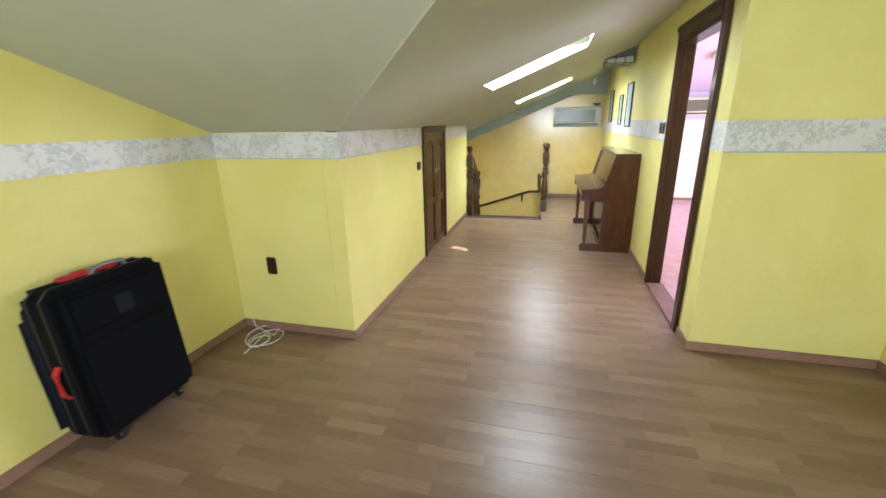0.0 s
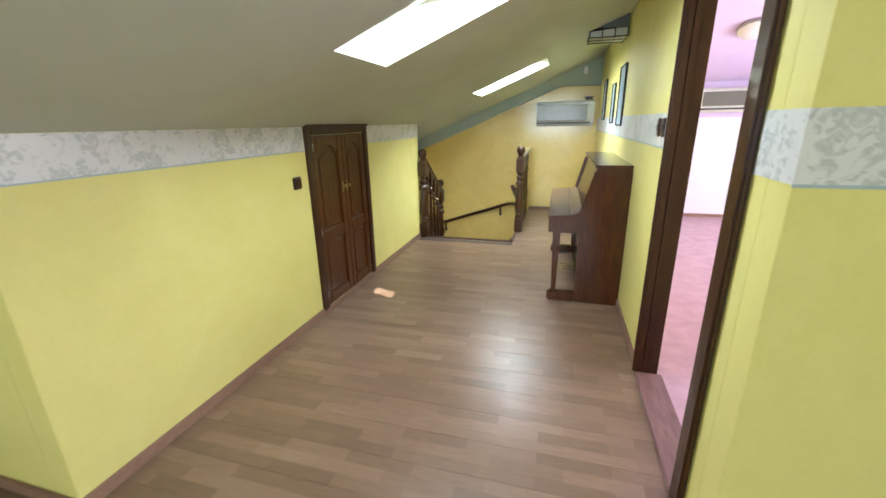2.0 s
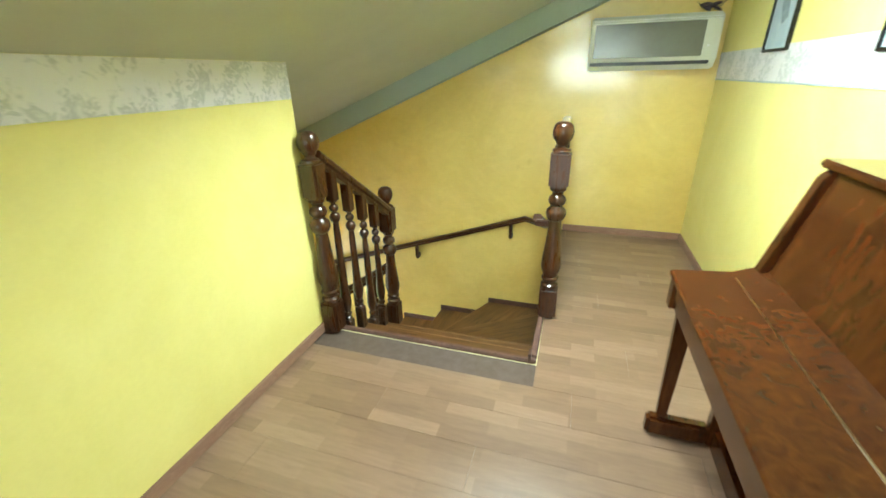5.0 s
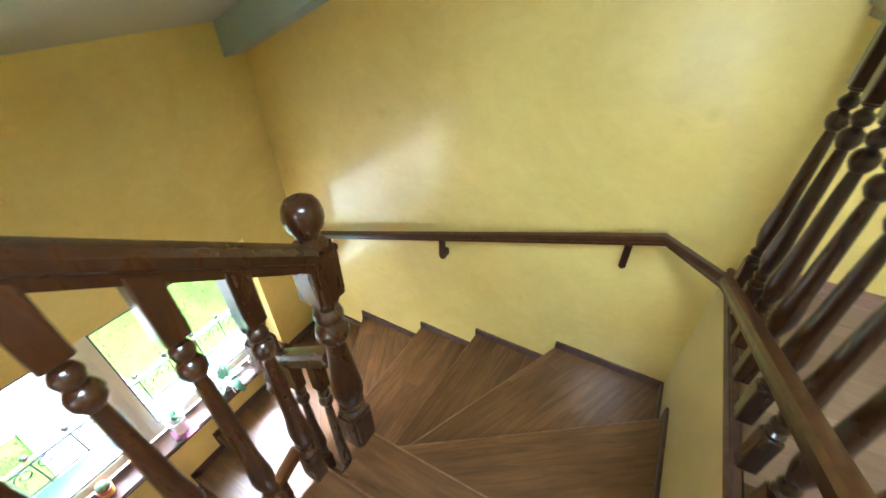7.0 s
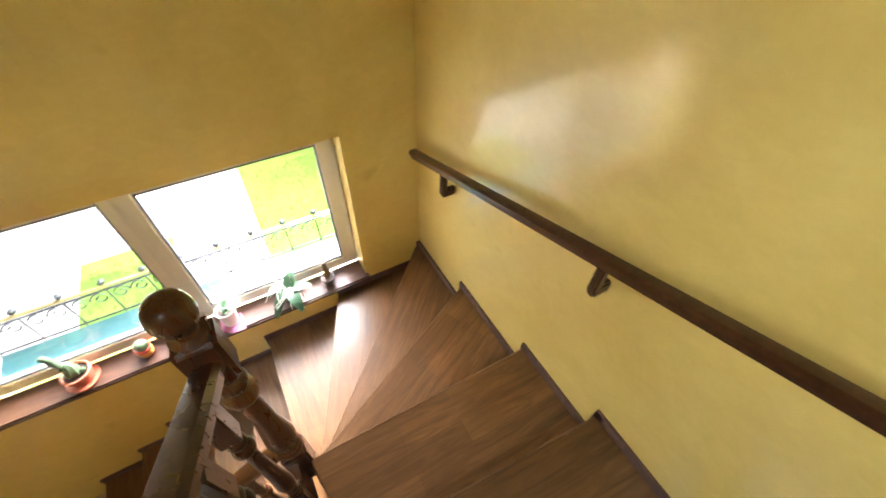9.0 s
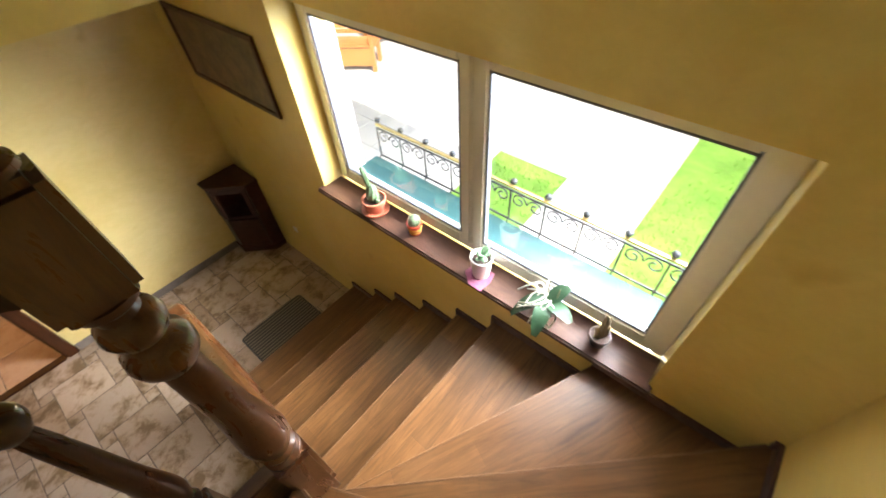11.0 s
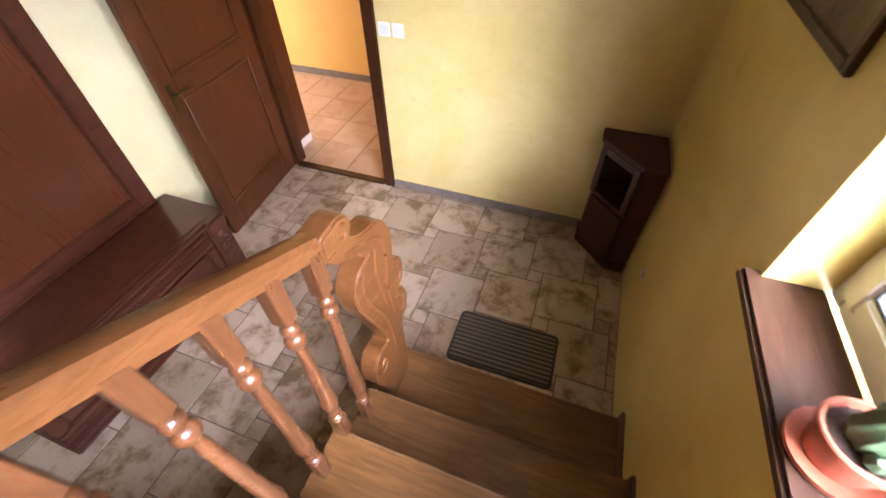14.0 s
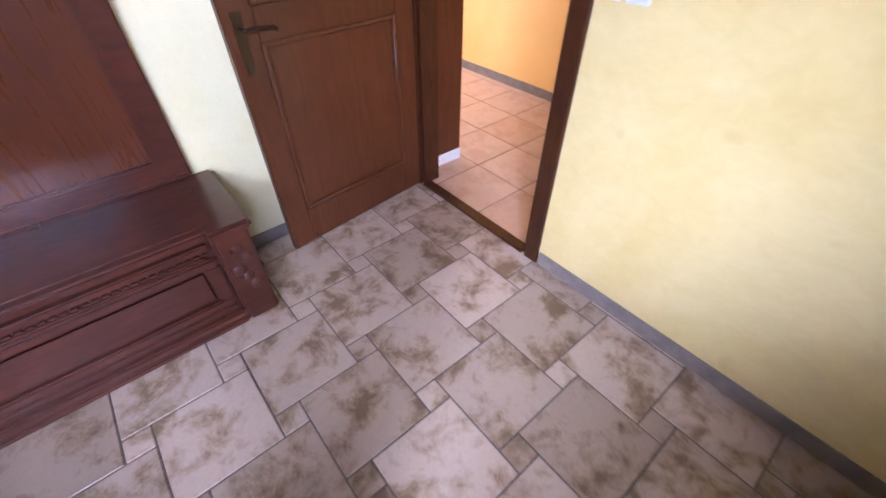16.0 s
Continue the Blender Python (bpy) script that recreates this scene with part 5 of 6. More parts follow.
def suitcase():
    s = tagged(empty("suitcase", -1.93, 1.625, 0.0), "large black fabric suitcase with red tags leaning against the wall", "suitcase")
    lean = pose(0, 0, 0.055, 0, -4.0, 0)
    hx, hy, h = 0.128, 0.262, 0.742
    bm = bmesh.new()
    add_box(bm, (-hx + 0.03, -hy, 0), (hx, hy, h))
    soften(bm, 0.035, 4)
    put("shell", mesh_of("shell", bm, FABRIC, True), s, lean)
    bm = bmesh.new()
    add_box(bm, (hx - 0.004, -hy + 0.04, 0.06), (hx + 0.014, hy - 0.04, h - 0.26))
    add_box(bm, (hx - 0.004, -hy + 0.05, h - 0.22), (hx + 0.012, hy - 0.05, h - 0.05))
    soften(bm, 0.010, 3)
    put("front_pocket", mesh_of("front_pocket", bm, FABRIC, True), s, lean)
    bm = bmesh.new()
    add_box(bm, (-hx - 0.02, -hy - 0.012, 0.03), (-hx + 0.05, hy - 0.02, h - 0.06))
    soften(bm, 0.03, 3)
    put("expander", mesh_of("expander", bm, FABRIC_GREY, True), s, lean)
    bm = bmesh.new()
    for x in (-0.03, 0.055):
        ring = [(x, -hy - 0.003, 0.04), (x, -hy - 0.003, h - 0.04), (x, -hy + 0.04, h + 0.003), (x, hy - 0.04, h + 0.003), (x, hy + 0.003, h - 0.04), (x, hy + 0.003, 0.04)]
        for a, b in zip(ring, ring[1:]):
            add_sweep(bm, [a, b], lambda i: round_section(0.005, 6))
    put("piping", mesh_of("piping", bm, BLACK, True), s, lean)
    bm = bmesh.new()
    add_sweep(bm, [(0.03, -0.03, h), (0.03, -0.02, h + 0.028), (0.03, 0.05, h + 0.034), (0.03, 0.12, h + 0.028), (0.03, 0.13, h)], lambda i: [(0.014, 0.005), (-0.014, 0.005), (-0.014, -0.005), (0.014, -0.005)])
    put("top_handle", mesh_of("top_handle", bm, plain("grey_handle", (0.16, 0.17, 0.19), 0.4), True), s, lean)
    bm = bmesh.new()
    add_sweep(bm, [(0.02, -hy - 0.002, 0.24), (0.02, -hy - 0.022, 0.27), (0.02, -hy - 0.024, 0.37), (0.02, -hy - 0.002, 0.40)], lambda i: [(0.016, 0.005), (-0.016, 0.005), (-0.016, -0.005), (0.016, -0.005)])
    put("side_handle", mesh_of("side_handle", bm, RED_CLOTH, True), s, lean)
    bm = bmesh.new()
    for i in range(4):
        vs = add_box(bm, (-0.05 + 0.01 * i, -0.13 + 0.055 * i, h + 0.002), (0.0 + 0.012 * i, -0.06 + 0.055 * i, h + 0.02 + 0.006 * (i % 2)))
        bmesh.ops.rotate(bm, verts=vs, cent=vs[0].co, matrix=Matrix.Rotation(0.2 * (i - 1.5), 3, "Z"))
    soften(bm, 0.006, 2)
    put("ribbon", mesh_of("ribbon", bm, RED_CLOTH, True), s, lean)
    boxes("badge", [((hx + 0.0125, -0.04, h - 0.19), (hx + 0.016, 0.04, h - 0.10))], FABRIC_GREY, s, 0.002).matrix_basis = lean
    for x, y in ((-0.06, -0.17), (-0.06, 0.17), (0.07, -0.17), (0.07, 0.17)):
        bm = bmesh.new()
        add_lathe(bm, [(0.018, -0.011), (0.025, -0.008), (0.025, 0.008), (0.018, 0.011)], 14, Matrix.Translation((0, 0, 0.025)) @ Matrix.Rotation(radians(90), 4, "X"))
        add_box(bm, (-0.012, -0.016, 0.028), (0.012, 0.016, 0.075))
        put("wheel", mesh_of("wheel", bm, BLACK, True), s, Matrix.Translation((x, y, 0)))
    return s


suitcase()

bm = bmesh.new()
rnd = random.Random(7)
pts = [(-1.99, 2.58, 0.07), (-1.97, 2.57, 0.02)]
for i in range(58):
    a = i * 0.36
    r = 0.10 + 0.045 * math.sin(i * 0.11) + 0.012 * rnd.random()
    pts.append((-1.84 + 0.045 * math.sin(i * 0.05) + r * 0.8 * math.cos(a), 2.44 + 0.05 * math.cos(i * 0.07) + r * math.sin(a), 0.004 + 0.018 * (0.5 + 0.5 * math.sin(i * 0.21))))
pts.append((-1.80, 2.24, 0.004))
add_sweep(bm, pts, lambda i: round_section(0.0035, 6))
tagged(put("cable_coil", mesh_of("cable_coil", bm, WHITE_PLASTIC, True)), "loose coil of thin white cable on the floor", "cable")

# ---- lower hall: things ----
def hall_bench():
    y0, y1, z = 5.635, 6.95, LOW
    b = tagged(empty("hall_bench", -0.05, (y0 + y1) / 2, z), "dark reddish wooden hall bench with a tall panelled back", "bench")
    xf, xb = -0.275, EAST - 0.002
    local(boxes("seat", [((xf - 0.02, y0 - 0.012, z + 0.495), (xb - 0.03, y1, z + 0.535))], BENCH_WOOD, None, 0.010), b)
    local(boxes("seat_lid", [((xf + 0.015, y0 + 0.10, z + 0.535), (xb - 0.08, y1 - 0.1, z + 0.541))], BENCH_WOOD, None, 0.003), b)
    local(boxes("body", [((xf + 0.03, y0 + 0.02, z + 0.06), (xb, y1 - 0.02, z + 0.494))], BENCH_WOOD, None, 0.004), b)
    local(boxes("plinth", [((xf, y0 + 0.14, z), (xb, y1, z + 0.07))], BENCH_WOOD, None, 0.008), b)
    local(boxes("front_moulding", [((xf - 0.004, y0 + 0.16, z + 0.44), (xf + 0.03, y1, z + 0.47)), ((xf + 0.006, y0 + 0.16, z + 0.10), (xf + 0.03, y1, z + 0.125)), ((xf + 0.010, y0 + 0.18, z + 0.39), (xf + 0.03, y1, z + 0.405))], BENCH_WOOD, None, 0.006), b)
    local(boxes("front_frame", [((xf + 0.008, y0 + 0.15, z + 0.125), (xf + 0.03, y1 - 0.02, z + 0.165)), ((xf + 0.008, y0 + 0.15, z + 0.35), (xf + 0.03, y1 - 0.02, z + 0.39)), ((xf + 0.008, y0 + 0.15, z + 0.165), (xf + 0.03, y0 + 0.20, z + 0.35)), ((xf + 0.008, y1 - 0.08, z + 0.165), (xf + 0.03, y1 - 0.02, z + 0.35))], BENCH_WOOD, None, 0.007), b)
    local(boxes("front_panel", [((xf + 0.020, y0 + 0.215, z + 0.18), (xf + 0.03, y1 - 0.095, z + 0.335))], BENCH_WOOD, None, 0.006), b)
    local(boxes("dentil_row", [((xf + 0.016, y0 + 0.17 + 0.03 * i, z + 0.410), (xf + 0.03, y0 + 0.190 + 0.03 * i, z + 0.420)) for i in range(36)], BENCH_WOOD), b)
    local(boxes("base_step", [((xf - 0.012, y0 + 0.14, z + 0.002), (xf + 0.02, y1, z + 0.035))], BENCH_WOOD, None, 0.008), b)
    local(boxes("seat_corner", [((xf - 0.045, y0 - 0.014, z + 0.494), (xf + 0.15, y0 + 0.155, z + 0.537))], BENCH_WOOD, None, 0.012), b)
    bm = bmesh.new()
    add_box(bm, (xf - 0.012, y0 + 0.004, z), (xf + 0.14, y0 + 0.14, z + 0.494))
    soften(bm, 0.012, 2)
    for i in range(5):
        bmesh.ops.create_uvsphere(bm, u_segments=12, v_segments=8, radius=0.034, matrix=Matrix.Translation((xf - 0.006, y0 + 0.05 + 0.022 * (i % 3), z + 0.20 + 0.05 * i)) @ Matrix.Diagonal((0.55, 0.9, 0.85, 1)))
    for i in range(3):
        bmesh.ops.create_uvsphere(bm, u_segments=12, v_segments=8, radius=0.03, matrix=Matrix.Translation((xf + 0.04 + 0.03 * i, y0 + 0.006, z + 0.24 + 0.06 * i)) @ Matrix.Diagonal((0.9, 0.5, 0.85, 1)))
    local(put("carved_post", mesh_of("carved_post", bm, BENCH_WOOD, True)), b)
    x0, x1 = xb - 0.045, xb
    ya, yb, za, zb = y0 + 0.065, y1, z + 0.536, z + 1.98
    s = 0.10
    local(boxes("back_frame", [((x0, ya, za), (x1, ya + s, zb)), ((x0, yb - s, za), (x1, yb, zb)), ((x0, ya + s, za), (x1, yb - s, za + 0.09)), ((x0, ya + s, zb - 0.12), (x1, yb - s, zb))], BENCH_WOOD, None, 0.006), b)
    local(boxes("back_moulding", [((x0 - 0.012, ya + s - 0.02, za + 0.07), (x0 + 0.02, ya + s + 0.012, zb - 0.1)), ((x0 - 0.012, ya + s + 0.012, za + 0.07), (x0 + 0.02, yb - s, za + 0.10)), ((x0 - 0.018, ya, za + 0.002), (x0, yb, za + 0.028))], BENCH_WOOD, None, 0.008), b)
    local(boxes("back_panel", [((x0 + 0.016, ya + s, za + 0.09), (x1, yb - s, zb - 0.12))], PANEL_WOOD), b)
    for y in (y0 + 0.13, y0 + 0.62):
        local(boxes("hinge", [((xb - 0.078, y - 0.018, z + 0.5355), (xb - 0.048, y + 0.018, z + 0.545))], BRONZE, None, 0.003), b)
    return b


hall_bench()


def corner_cabinet():
    z = LOW + 0.0
    c = tagged(empty("corner_cabinet", -2.6, 4.6, z), "small dark wooden corner cabinet with an open niche", "cabinet")
    wx, wy = WEST + 0.003, SOUTH + 0.012
    def pent(d):
        return [(wx, wy), (-2.395 + d, wy), (-2.395 + d, wy + 0.13 + d * 0.4), (wx + 0.12 + d * 0.4, 4.845 + d), (wx, 4.845 + d)]
    local(prism("top", pent(0.022), z + 0.815, z + 0.845, BENCH_WOOD, None, 2, 0.006), c)
    local(prism("plinth", pent(0.006), z, z + 0.07, BENCH_WOOD, None, 2, 0.005), c)
    local(prism("shelf", pent(0.0), z + 0.455, z + 0.48, BENCH_WOOD, None, 2, 0.003), c)
    local(prism("lower_body", pent(-0.010), z + 0.07, z + 0.455, BENCH_WOOD, None, 2, 0.003), c)
    bm = bmesh.new()
    add_box(bm, (-2.415, wy, z + 0.48), (-2.397, wy + 0.13, z + 0.815))
    add_box(bm, (wx, 4.825, z + 0.48), (wx + 0.12, 4.843, z + 0.815))
    add_box(bm, (wx, wy, z + 0.48), (-2.40, wy + 0.008, z + 0.815))
    add_box(bm, (wx, wy, z + 0.48), (wx + 0.008, 4.84, z + 0.815))
    local(put("side_panel", mesh_of("side_panel", bm, BENCH_WOOD)), c)
    p0, p1 = Vector((-2.405, wy + 0.13)), Vector((wx + 0.12, 4.835))
    length = (p1 - p0).length
    ang = math.atan2((p1 - p0).y, (p1 - p0).x)
    m = Matrix.Translation((p0.x, p0.y, z)) @ Matrix.Rotation(ang, 4, "Z")
    bm = bmesh.new()
    for a, b in (((0, -0.03, 0.48), (0.04, -0.006, 0.815)), ((length - 0.04, -0.03, 0.48), (length, -0.006, 0.815)), ((0.04, -0.03, 0.765), (length - 0.04, -0.006, 0.815)), ((0.012, -0.022, 0.085), (length - 0.012, 0.004, 0.445))):
        add_box(bm, a, b)
    soften(bm, 0.004)
    front = put("front_frame", mesh_of("front_frame", bm, BENCH_WOOD, True), None, m)
    local(front, c)
    bm = bmesh.new()
    add_box(bm, (0.07, -0.03, 0.14), (length - 0.07, -0.018, 0.40))
    add_box(bm, (0.11, -0.036, 0.19), (length - 0.11, -0.026, 0.35))
    soften(bm, 0.008, 2)
    # the field stands proud on the room side
    for v in bm.verts:
        v.co.y = -v.co.y - 0.016
    door = put("door", mesh_of("door", bm, DOOR_WOOD, True), None, m)
    local(door, c)
    return c


corner_cabinet()


def doormat():
    x0, x1, y0, y1, r = -2.415, -1.805, 5.495, 5.85, 0.035
    pts = []
    for cx, cy, a0 in ((x1 - r, y1 - r, 0), (x0 + r, y1 - r, 90), (x0 + r, y0 + r, 180), (x1 - r, y0 + r, 270)):
        for k in range(6):
            a = radians(a0 + 18 * k)
            pts.append((cx + r * math.cos(a), cy + r * math.sin(a)))
    d = tagged(empty("doormat", (x0 + x1) / 2, (y0 + y1) / 2, LOW), "grey-brown striped doormat with a dark rubber edge", "doormat")
    d.matrix_world = d.matrix_basis
    local(prism("border", pts, LOW + 0.0005, LOW + 0.006, BLACK, None, 2, 0.002), d)
    c = ((x0 + x1) / 2, (y0 + y1) / 2)
    inner = [(c[0] + (x - c[0]) * 0.955, c[1] + (y - c[1]) * 0.93) for x, y in pts]
    local(prism("pile", inner, LOW + 0.006, LOW + 0.010, DOORMAT, None, 2, 0.001), d)
    return d


doormat()

# ---- plants on the sill ----
SZ = -1.650


def pot(name, x, y, r, h, mat, label, cat="potted plant"):
    p = tagged(empty(name, x, y, SZ), label, cat, "plants on the sill")
    lathe("pot", [(r * 0.70, 0.0), (r * 0.74, 0.004), (r * 0.95, h * 0.75), (r * 1.04, h * 0.80), (r * 1.06, h * 0.97), (r * 1.02, h), (r * 0.93, h), (r * 0.90, h * 0.82), (r * 0.05, h * 0.80)], mat, p, 24)
    lathe("soil", [(r * 0.88, h * 0.80), (r * 0.86, h * 0.86), (r * 0.4, h * 0.90), (0.002, h * 0.88)], SOIL, p, 16)
    return p


def ribbed(bm, pts, radii, ribs=9, depth=0.16):
    add_sweep(bm, pts, lambda i: [(radii[i] * (1 - depth * (k % 2)) * math.cos(math.pi * k / ribs), radii[i] * (1 - depth * (k % 2)) * math.sin(math.pi * k / ribs)) for k in range(ribs * 2)])


p1 = pot("cactus_pot", -2.795, 6.46, 0.072, 0.095, TERRACOTTA, "tall green cactus in a round terracotta pot")
lathe("saucer", [(0.060, 0.001), (0.085, 0.004), (0.088, 0.018), (0.080, 0.016), (0.05, 0.008)], TERRACOTTA, p1, 20)
bm = bmesh.new()
ribbed(bm, [(0, 0, 0.08), (0, -0.002, 0.11), (0.0, -0.006, 0.16), (0.004, -0.010, 0.185), (0.008, -0.012, 0.19)], [0.034, 0.040, 0.034, 0.022, 0.010], 8)
ribbed(bm, [(0.004, -0.010, 0.17), (0.010, -0.016, 0.22), (0.012, -0.020, 0.27), (0.020, -0.026, 0.315), (0.022, -0.028, 0.325)], [0.012, 0.017, 0.018, 0.015, 0.006], 8)
ribbed(bm, [(0.0, 0.03, 0.085), (0.01, 0.045, 0.10), (0.012, 0.05, 0.115)], [0.014, 0.017, 0.008], 7)
put("stem", mesh_of("stem", bm, CACTUS, True), p1)

p2 = tagged(empty("cactus_pot", -2.80, 6.79, SZ), "small round white-spined cactus in a red striped pot", "potted plant", "plants on the sill")
red_pot, yellow_band = plain("red_glaze", (0.55, 0.07, 0.04), 0.3), plain("yellow_glaze", (0.72, 0.42, 0.06), 0.3)
lathe("pot", [(0.030, 0), (0.034, 0.003), (0.044, 0.070), (0.046, 0.078), (0.040, 0.078), (0.038, 0.066), (0.003, 0.064)], red_pot, p2, 20)
for z in (0.018, 0.040):
    lathe("stripe", [(0.0345 + z * 0.15, z), (0.0362 + z * 0.15, z + 0.002), (0.0372 + z * 0.15, z + 0.010), (0.0355 + z * 0.15, z + 0.012)], yellow_band, p2, 20)
bm = bmesh.new()
ribbed(bm, [(0, 0, 0.062), (0, 0, 0.080), (0, 0, 0.105), (0, 0, 0.122), (0, 0, 0.128)], [0.026, 0.037, 0.036, 0.024, 0.008], 14, 0.12)
put("stem", mesh_of("stem", bm, CACTUS, True), p2)
bm = bmesh.new()
for i in range(90):
    a, u = i * 2.4, 0.2 + 0.75 * i / 90
    r, z = 0.037 * math.sin(math.acos(2 * (u - 0.5) * 0.98)), 0.094 + 0.034 * 2 * (u - 0.5)
    m = Matrix.Translation((r * math.cos(a), r * math.sin(a), z)) @ Matrix.Rotation(a, 4, "Z") @ Matrix.Rotation(radians(60), 4, "Y")
    bmesh.ops.create_cone(bm, segments=4, radius1=0.0022, radius2=0.0003, depth=0.013, matrix=m)
put("spines", mesh_of("spines", bm, SPINES), p2)

p3 = tagged(empty("succulent_pot", -2.785, 7.275, SZ + 0.006), "pale green succulent in a tall white pot on a pink cloth", "potted plant", "plants on the sill")
lathe("pot", [(0.040, 0), (0.044, 0.003), (0.058, 0.125), (0.061, 0.130), (0.060, 0.136), (0.053, 0.135), (0.050, 0.115), (0.003, 0.112)], CERAMIC, p3, 24)
lathe("soil", [(0.050, 0.113), (0.045, 0.12), (0.002, 0.122)], SOIL, p3, 14)
rnd = random.Random(3)
for i in range(15):
    bm = bmesh.new()
    m = Matrix.Diagonal((1.0, 0.55, 0.16, 1))
    bmesh.ops.create_uvsphere(bm, u_segments=8, v_segments=6, radius=0.026, matrix=Matrix.Translation((0.026, 0, 0)) @ m)
    put("leaf", mesh_of("leaf", bm, PALE_LEAF, True), p3, Matrix.Translation((0, 0, 0.128 + 0.006 * (i % 5))) @ Euler((0, -0.25 - 0.9 * rnd.random(), i * 2.4)).to_matrix().to_4x4() @ Matrix.Scale(0.8 + 0.5 * rnd.random(), 4))
bm = bmesh.new()
vs = [bm.verts.new((x, y, 0.002 + 0.004 * rnd.random())) for x, y in ((-0.07, -0.06), (0.02, -0.075), (0.075, -0.01), (0.08, 0.065), (0.0, 0.075), (-0.06, 0.06))]
bm.faces.new(vs)
ext = bmesh.ops.extrude_face_region(bm, geom=bm.faces[:])
bmesh.ops.translate(bm, verts=[v for v in ext["geom"] if isinstance(v, bmesh.types.BMVert)], vec=(0, 0, 0.003))
tagged(put("cloth", mesh_of("cloth", bm, NAPKIN), None, Matrix.Translation((-2.765, 7.275, SZ))), "folded pink patterned cloth under a flower pot", "cloth")

p4 = pot("orchid_pot", -2.80, 7.66, 0.060, 0.105, plain("clear_grey_pot", (0.42, 0.44, 0.46), 0.3), "orchid with broad dark leaves and silvery air roots")
for a, l, droop in ((0.2, 0.17, 0.10), (1.2, 0.15, 0.03), (-0.9, 0.16, 0.16), (2.5, 0.10, -0.02)):
    bm = bmesh.new()
    n = 8
    pts = [(l * i / n, 0, 0.05 * math.sin(1.8 * i / n) - droop * (i / n) ** 2) for i in range(n + 1)]
    wd = [0.010 + 0.030 * math.sin(math.pi * min(0.97, 0.12 + 0.85 * i / n)) for i in range(n + 1)]
    add_sweep(bm, pts, lambda i: [(wd[i], 0.006), (0, -0.004), (-wd[i], 0.006), (0, 0.001)])
    put("leaf", mesh_of("leaf", bm, LEAF, True), p4, Matrix.Translation((0.02, 0, 0.10)) @ Matrix.Rotation(a, 4, "Z"))
rnd = random.Random(11)
bm = bmesh.new()
for i in range(16):
    a = -0.9 + 2.6 * rnd.random() - 1.3
    l = 0.07 + 0.09 * rnd.random()
    pts = [(0.02 * math.cos(a), 0.02 * math.sin(a), 0.10)]
    for k in range(1, 7):
        u = k / 6
        pts.append((l * u * math.cos(a + 0.5 * math.sin(3 * u + i)), l * u * math.sin(a + 0.5 * math.sin(3 * u + i)), 0.105 + 0.03 * math.sin(2.5 * u) - 0.06 * u * u + 0.01 * rnd.random()))
    add_sweep(bm, pts, lambda i: round_section(0.0035, 6))
put("air_roots", mesh_of("air_roots", bm, ROOTS, True), p4)
bm = bmesh.new()
for dx, dy, hh in ((-0.01, -0.02, 0.24), (0.0, 0.03, 0.20)):
    add_sweep(bm, [(dx, dy, 0.08), (dx * 1.5, dy * 1.2, hh)], lambda i: round_section(0.003, 6))
put("stake", mesh_of("stake", bm, DRY), p4)

p5 = pot("cactus_pot", -2.79, 7.925, 0.045, 0.07, plain("dark_brown_pot", (0.06, 0.035, 0.025), 0.4), "dry brown columnar cactus in a small dark pot")
bm = bmesh.new()
for dx, dy, hh, r in ((0.0, 0.0, 0.22, 0.018), (0.018, -0.012, 0.15, 0.014), (-0.014, 0.014, 0.13, 0.013)):
    ribbed(bm, [(dx, dy, 0.055), (dx, dy, 0.10), (dx * 1.3, dy * 1.3, hh - 0.02), (dx * 1.4, dy * 1.4, hh)], [r * 0.9, r, r * 0.9, r * 0.4], 7, 0.22)
put("stem", mesh_of("stem", bm, DRY, True), p5)

# ---- outdoors ----
GZ = LOW - 0.22
bm = bmesh.new()
bmesh.ops.create_grid(bm, x_segments=40, y_segments=40, size=120, matrix=Matrix.Translation((-20, 5, GZ)))
tagged(put("ground", mesh_of("ground", bm, GRASS)), kind="structure")
slab_bm = bmesh.new()
add_box(slab_bm, (-0.245, -0.245, 0), (0.245, 0.245, 0.03))
soften(slab_bm, 0.006, 1)
SLAB = mesh_of("paving_slab", slab_bm, CONCRETE, True)
pave = tagged(empty("pavement", -6.0, 5.0, GZ), kind="structure")
for i in range(16):
    for j in range(22):
        x, y = -3.40 - 0.5 * i, -3.2 + 0.5 * j
        # slabs past y = 5.6 are pale stand-ins for glaring sunlit lawn
        grass = y > 7.45 + 0.38 * (-5.9 - x) * (x < -5.9) or (5.4 < y < 6.6 and -5.45 < x)
        if not grass:
            put("slab", SLAB, pave, Matrix.Translation((x + 6.0, y - 5.0, 0.003 * ((i * 7 + j * 3) % 3))))
rnd = random.Random(5)
bm = bmesh.new()
for i in range(16000):
    x, y = -3.3 - 5.5 * rnd.random(), 5.4 + 5.5 * rnd.random()
    if not (y > 7.56 + 0.38 * (-5.9 - x) * (x < -5.9) or (5.57 < y < 6.54 and -5.62 < x)):
        continue
    a, h, w = rnd.random() * 6.28, 0.03 + 0.03 * rnd.random(), 0.006
    dx, dy = math.cos(a), math.sin(a)
    v = [bm.verts.new((x - dx * w, y - dy * w, GZ)), bm.verts.new((x + dx * w, y + dy * w, GZ)), bm.verts.new((x + dy * 0.02, y - dx * 0.02, GZ + h))]
    bm.faces.new(v)
tagged(put("lawn_grass", mesh_of("lawn_grass", bm, GRASS)), "short bright green lawn grass outside the window", "grass", kind="stuff")


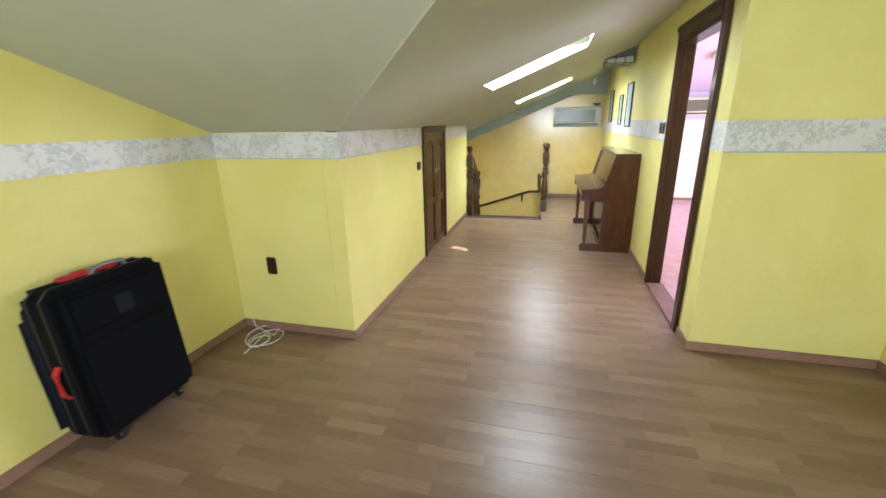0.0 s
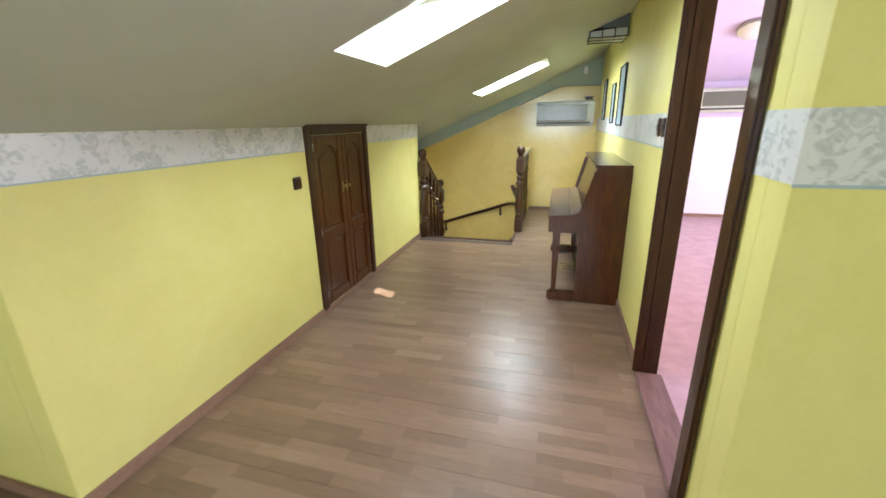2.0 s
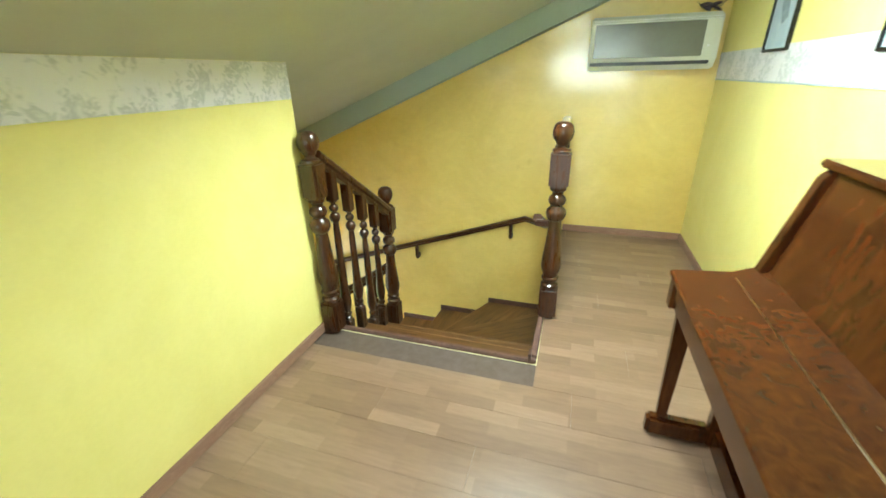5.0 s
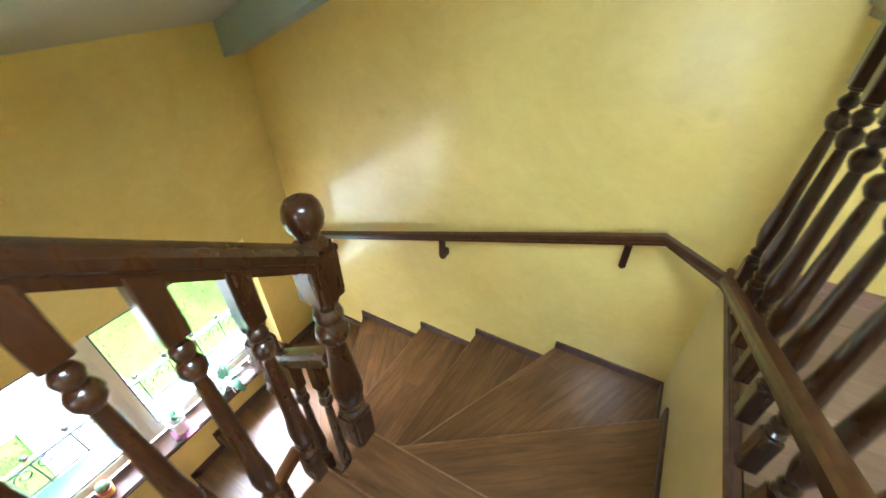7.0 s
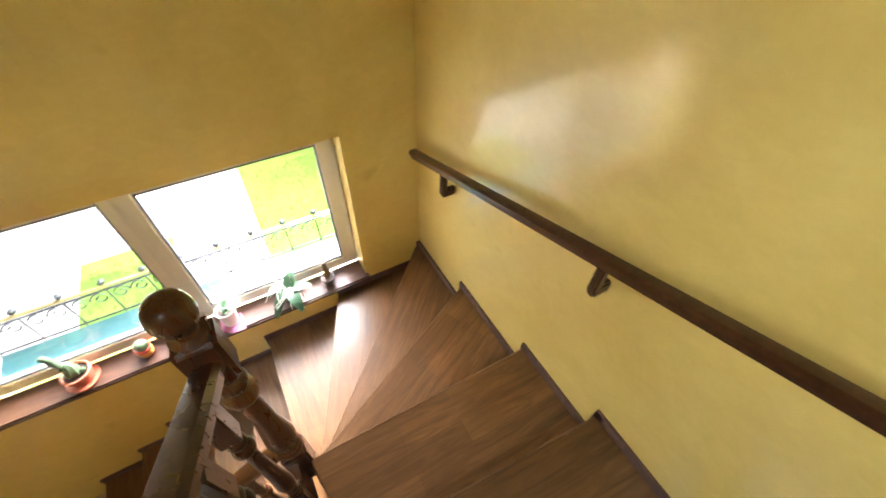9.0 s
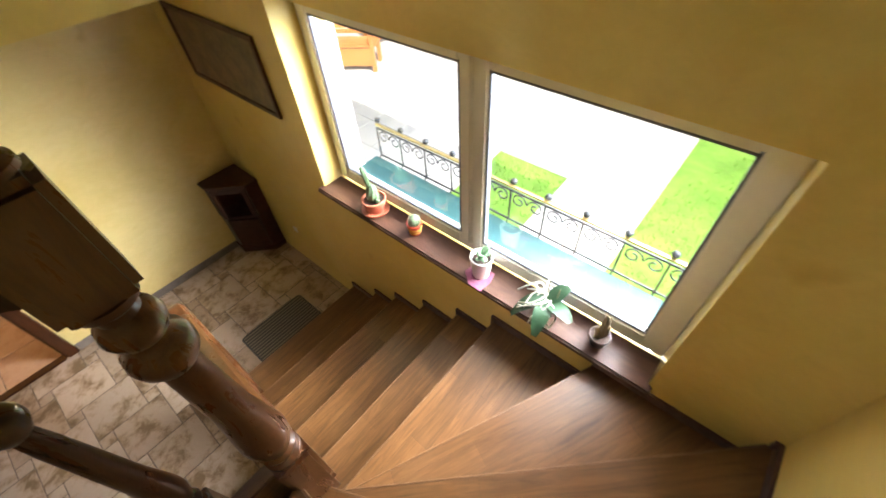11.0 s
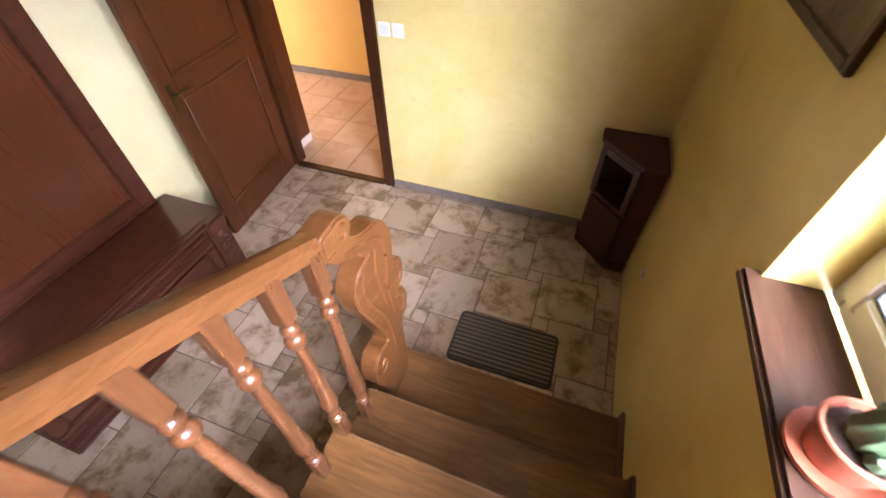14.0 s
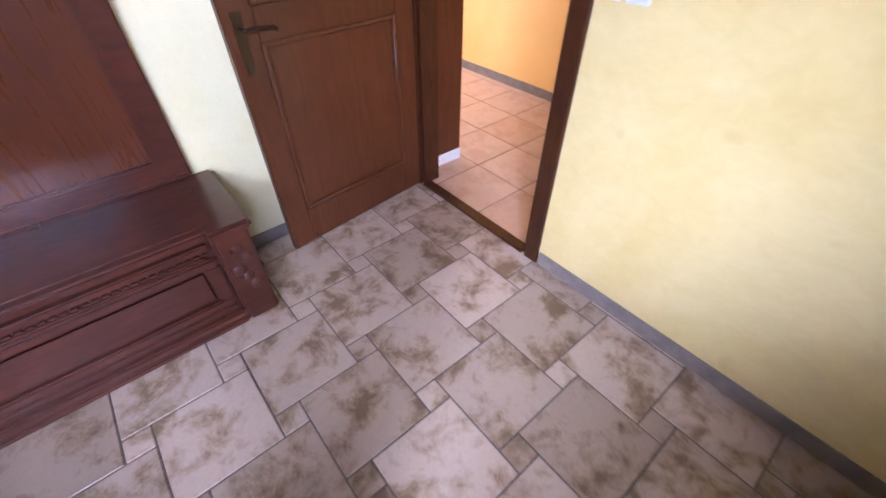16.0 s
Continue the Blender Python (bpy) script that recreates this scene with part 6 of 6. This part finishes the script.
def flower_grille():
    """Wrought iron flower-box grille outside the window."""
    g = tagged(empty("window_grille", -3.25, 7.1, -1.76), "wrought iron flower-box grille with scrolls below the window", "grille")
    xo, zt, zb, y0, y1 = -3.32, -1.49, -1.80, 5.95, 8.25
    bm = bmesh.new()
    for x, z, r in ((xo, zt - 0.03, 0.007), (xo, zb + 0.05, 0.007), (-3.20, zb, 0.007)):
        add_sweep(bm, [(x, y0, z), (x, y1, z)], lambda i: round_section(r, 6))
    y = y0
    while y < y1 + 0.01:
        add_sweep(bm, [(-3.10, y, zb), (-3.28, y, zb), (xo, y, zb + 0.06), (xo, y, zt - 0.03)], lambda i: round_section(0.006, 6))
        y += 0.23
    local(put("bar", mesh_of("bar", bm, IRON, True)), g)
    bm = bmesh.new()
    add_sweep(bm, [(xo, y0, zt), (xo, y1, zt)], lambda i: [(0.010, -0.006), (0.010, 0.006), (-0.010, 0.006), (-0.010, -0.006)])
    local(put("top_rail", mesh_of("top_rail", bm, GILT, True)), g)
    bm = bmesh.new()
    y = y0 + 0.115
    while y < y1:
        for s in (-1, 1):
            pts = []
            for k in range(22):
                u = k / 21
                a = math.pi * 2.6 * u
                r = 0.052 * (1 - 0.72 * u)
                pts.append((xo, y + s * (0.055 - r * math.cos(a)), zt - 0.09 + r * math.sin(a)))
            add_sweep(bm, pts, lambda i: round_section(0.0045, 6))
        y += 0.23
    local(put("scroll", mesh_of("scroll", bm, IRON, True)), g)
    bm = bmesh.new()
    y = y0
    while y < y1 + 0.01:
        bmesh.ops.create_uvsphere(bm, u_segments=10, v_segments=8, radius=0.022, matrix=Matrix.Translation((xo - 0.02, y, zt + 0.022)) @ Matrix.Diagonal((1, 1, 0.8, 1)))
        y += 0.23
    local(put("finial", mesh_of("finial", bm, IRON, True)), g)
    return g


flower_grille()


def garden_bench(x, y, rz, n):
    g = tagged(empty("garden_bench", x, y, GZ + 0.033, rz), "orange varnished wooden garden bench on the paving", "bench", "garden benches")
    for s in (-1, 1):
        boxes("leg", [((s * 0.62 - 0.035, -0.25, 0), (s * 0.62 + 0.035, -0.18, 0.44)), ((s * 0.62 - 0.035, 0.20, 0), (s * 0.62 + 0.035, 0.27, 0.86)), ((s * 0.62 - 0.03, -0.25, 0.60), (s * 0.62 + 0.03, 0.22, 0.64)), ((s * 0.62 - 0.03, -0.25, 0.44), (s * 0.62 + 0.03, -0.19, 0.60))], GARDEN_WOOD, g, 0.006)
    for i in range(5):
        boxes("slat", [((-0.68, -0.25 + 0.095 * i, 0.42), (0.68, -0.17 + 0.095 * i, 0.445))], GARDEN_WOOD, g, 0.005)
    for i in range(4):
        boxes("slat", [((-0.68, 0.185, 0.50 + 0.09 * i), (0.68, 0.205, 0.575 + 0.09 * i))], GARDEN_WOOD, g, 0.005)
    boxes("apron", [((-0.585, -0.235, 0.10), (0.585, -0.212, 0.40))], GARDEN_WOOD, g, 0.006)
    return g


bench_one = garden_bench(-6.15, 1.75, 125, 0)
copy_thing(bench_one, pose(-7.75, 1.55, GZ + 0.033, 0, 0, 160))

# ---- floor pieces ----
floor = tagged(empty("floor", 0, 3.0, 0), kind="structure")
def board_mesh(l):
    bm = bmesh.new()
    add_box(bm, (0, 0.0004, -0.013), (l - 0.0006, 0.1961, 0.0))
    soften(bm, 0.0008, 1)
    return mesh_of("floor_board", bm, LAMINATE)
BOARDS = {}
row, y = 0, -1.7685
while y < END:
    spans = [(-2.078, 2.048)] if y < 2.6 else ([(KNEE + 0.002, 2.048)] if y < 2.8 else [(KNEE + 0.002, RIGHT + 0.0)])
    if y + 0.1965 > 6.655:
        spans = [(0.034, RIGHT)]
    for xa, xb in spans:
        x = xa - (row * 0.47) % 1.29
        while x < xb - 0.01:
            p, q = max(x, xa), min(x + 1.29, xb)
            if q - p > 0.02:
                key = round(q - p, 3)
                if key not in BOARDS:
                    BOARDS[key] = board_mesh(key)
                put("floor_board", BOARDS[key], floor, Matrix.Translation((p, y - 3.0, 0)))
            x += 1.29
    y += 0.1965
    row += 1
boxes("floor_underlay", [((-2.078, -1.78, -0.0139), (2.048, 2.6, -0.0125)), ((KNEE, 2.6, -0.0139), (RIGHT, 6.655, -0.0125))], UNDERLAY)["kind"] = "structure"

hall_floor = tagged(empty("floor_lower", -1.3, 6.0, LOW), kind="structure")
A, B, G = 0.363, 0.099, 0.006


def tile_mesh(a, mat):
    bm = bmesh.new()
    add_box(bm, (G / 2, G / 2, -0.006), (a - G / 2, a - G / 2, 0))
    soften(bm, 0.003, 1)
    return mesh_of("floor_tile", bm, mat)


def cut_tile(x, y, a):
    """A tile of side a at x, y, cut to the hall's outline."""
    x0, x1, y0, y1 = max(x, WEST), min(x + a, EAST), max(y, SOUTH - 0.02), min(y + a, 7.6)
    if x1 - x0 < 0.012 or y1 - y0 < 0.012:
        return
    key = (round(x1 - x0, 3), round(y1 - y0, 3))
    if key not in CUT:
        bm = bmesh.new()
        add_box(bm, (G / 2, G / 2, -0.006), (key[0] - G / 2, key[1] - G / 2, 0))
        soften(bm, 0.003, 1)
        CUT[key] = mesh_of("floor_tile", bm, TILE)
    put("floor_tile", CUT[key], hall_floor, Matrix.Translation((x0 + 1.3, y0 - 6.0, 0)))


CUT = {}
TILE_X0, TILE_Y0 = -1.047, 5.051
for i in range(-14, 15):
    for j in range(-14, 15):
        x, y = TILE_X0 + i * A - j * B, TILE_Y0 + i * B + j * A
        cut_tile(x, y, A)
        cut_tile(x + A, y, B)
room_floor = tagged(empty("floor_lower_room", 0.5, 3.5, LOW), kind="structure")
ROOM_TILE = tile_mesh(0.40, TILE_ORANGE)
for i in range(10):
    for j in range(5):
        x, y = -1.55 + 0.4 * i, 2.43 + 0.4 * j
        if y + 0.4 < SOUTH - 0.03:
            put("floor_tile", ROOM_TILE, room_floor, Matrix.Translation((x - 0.5, y - 3.5, 0)))
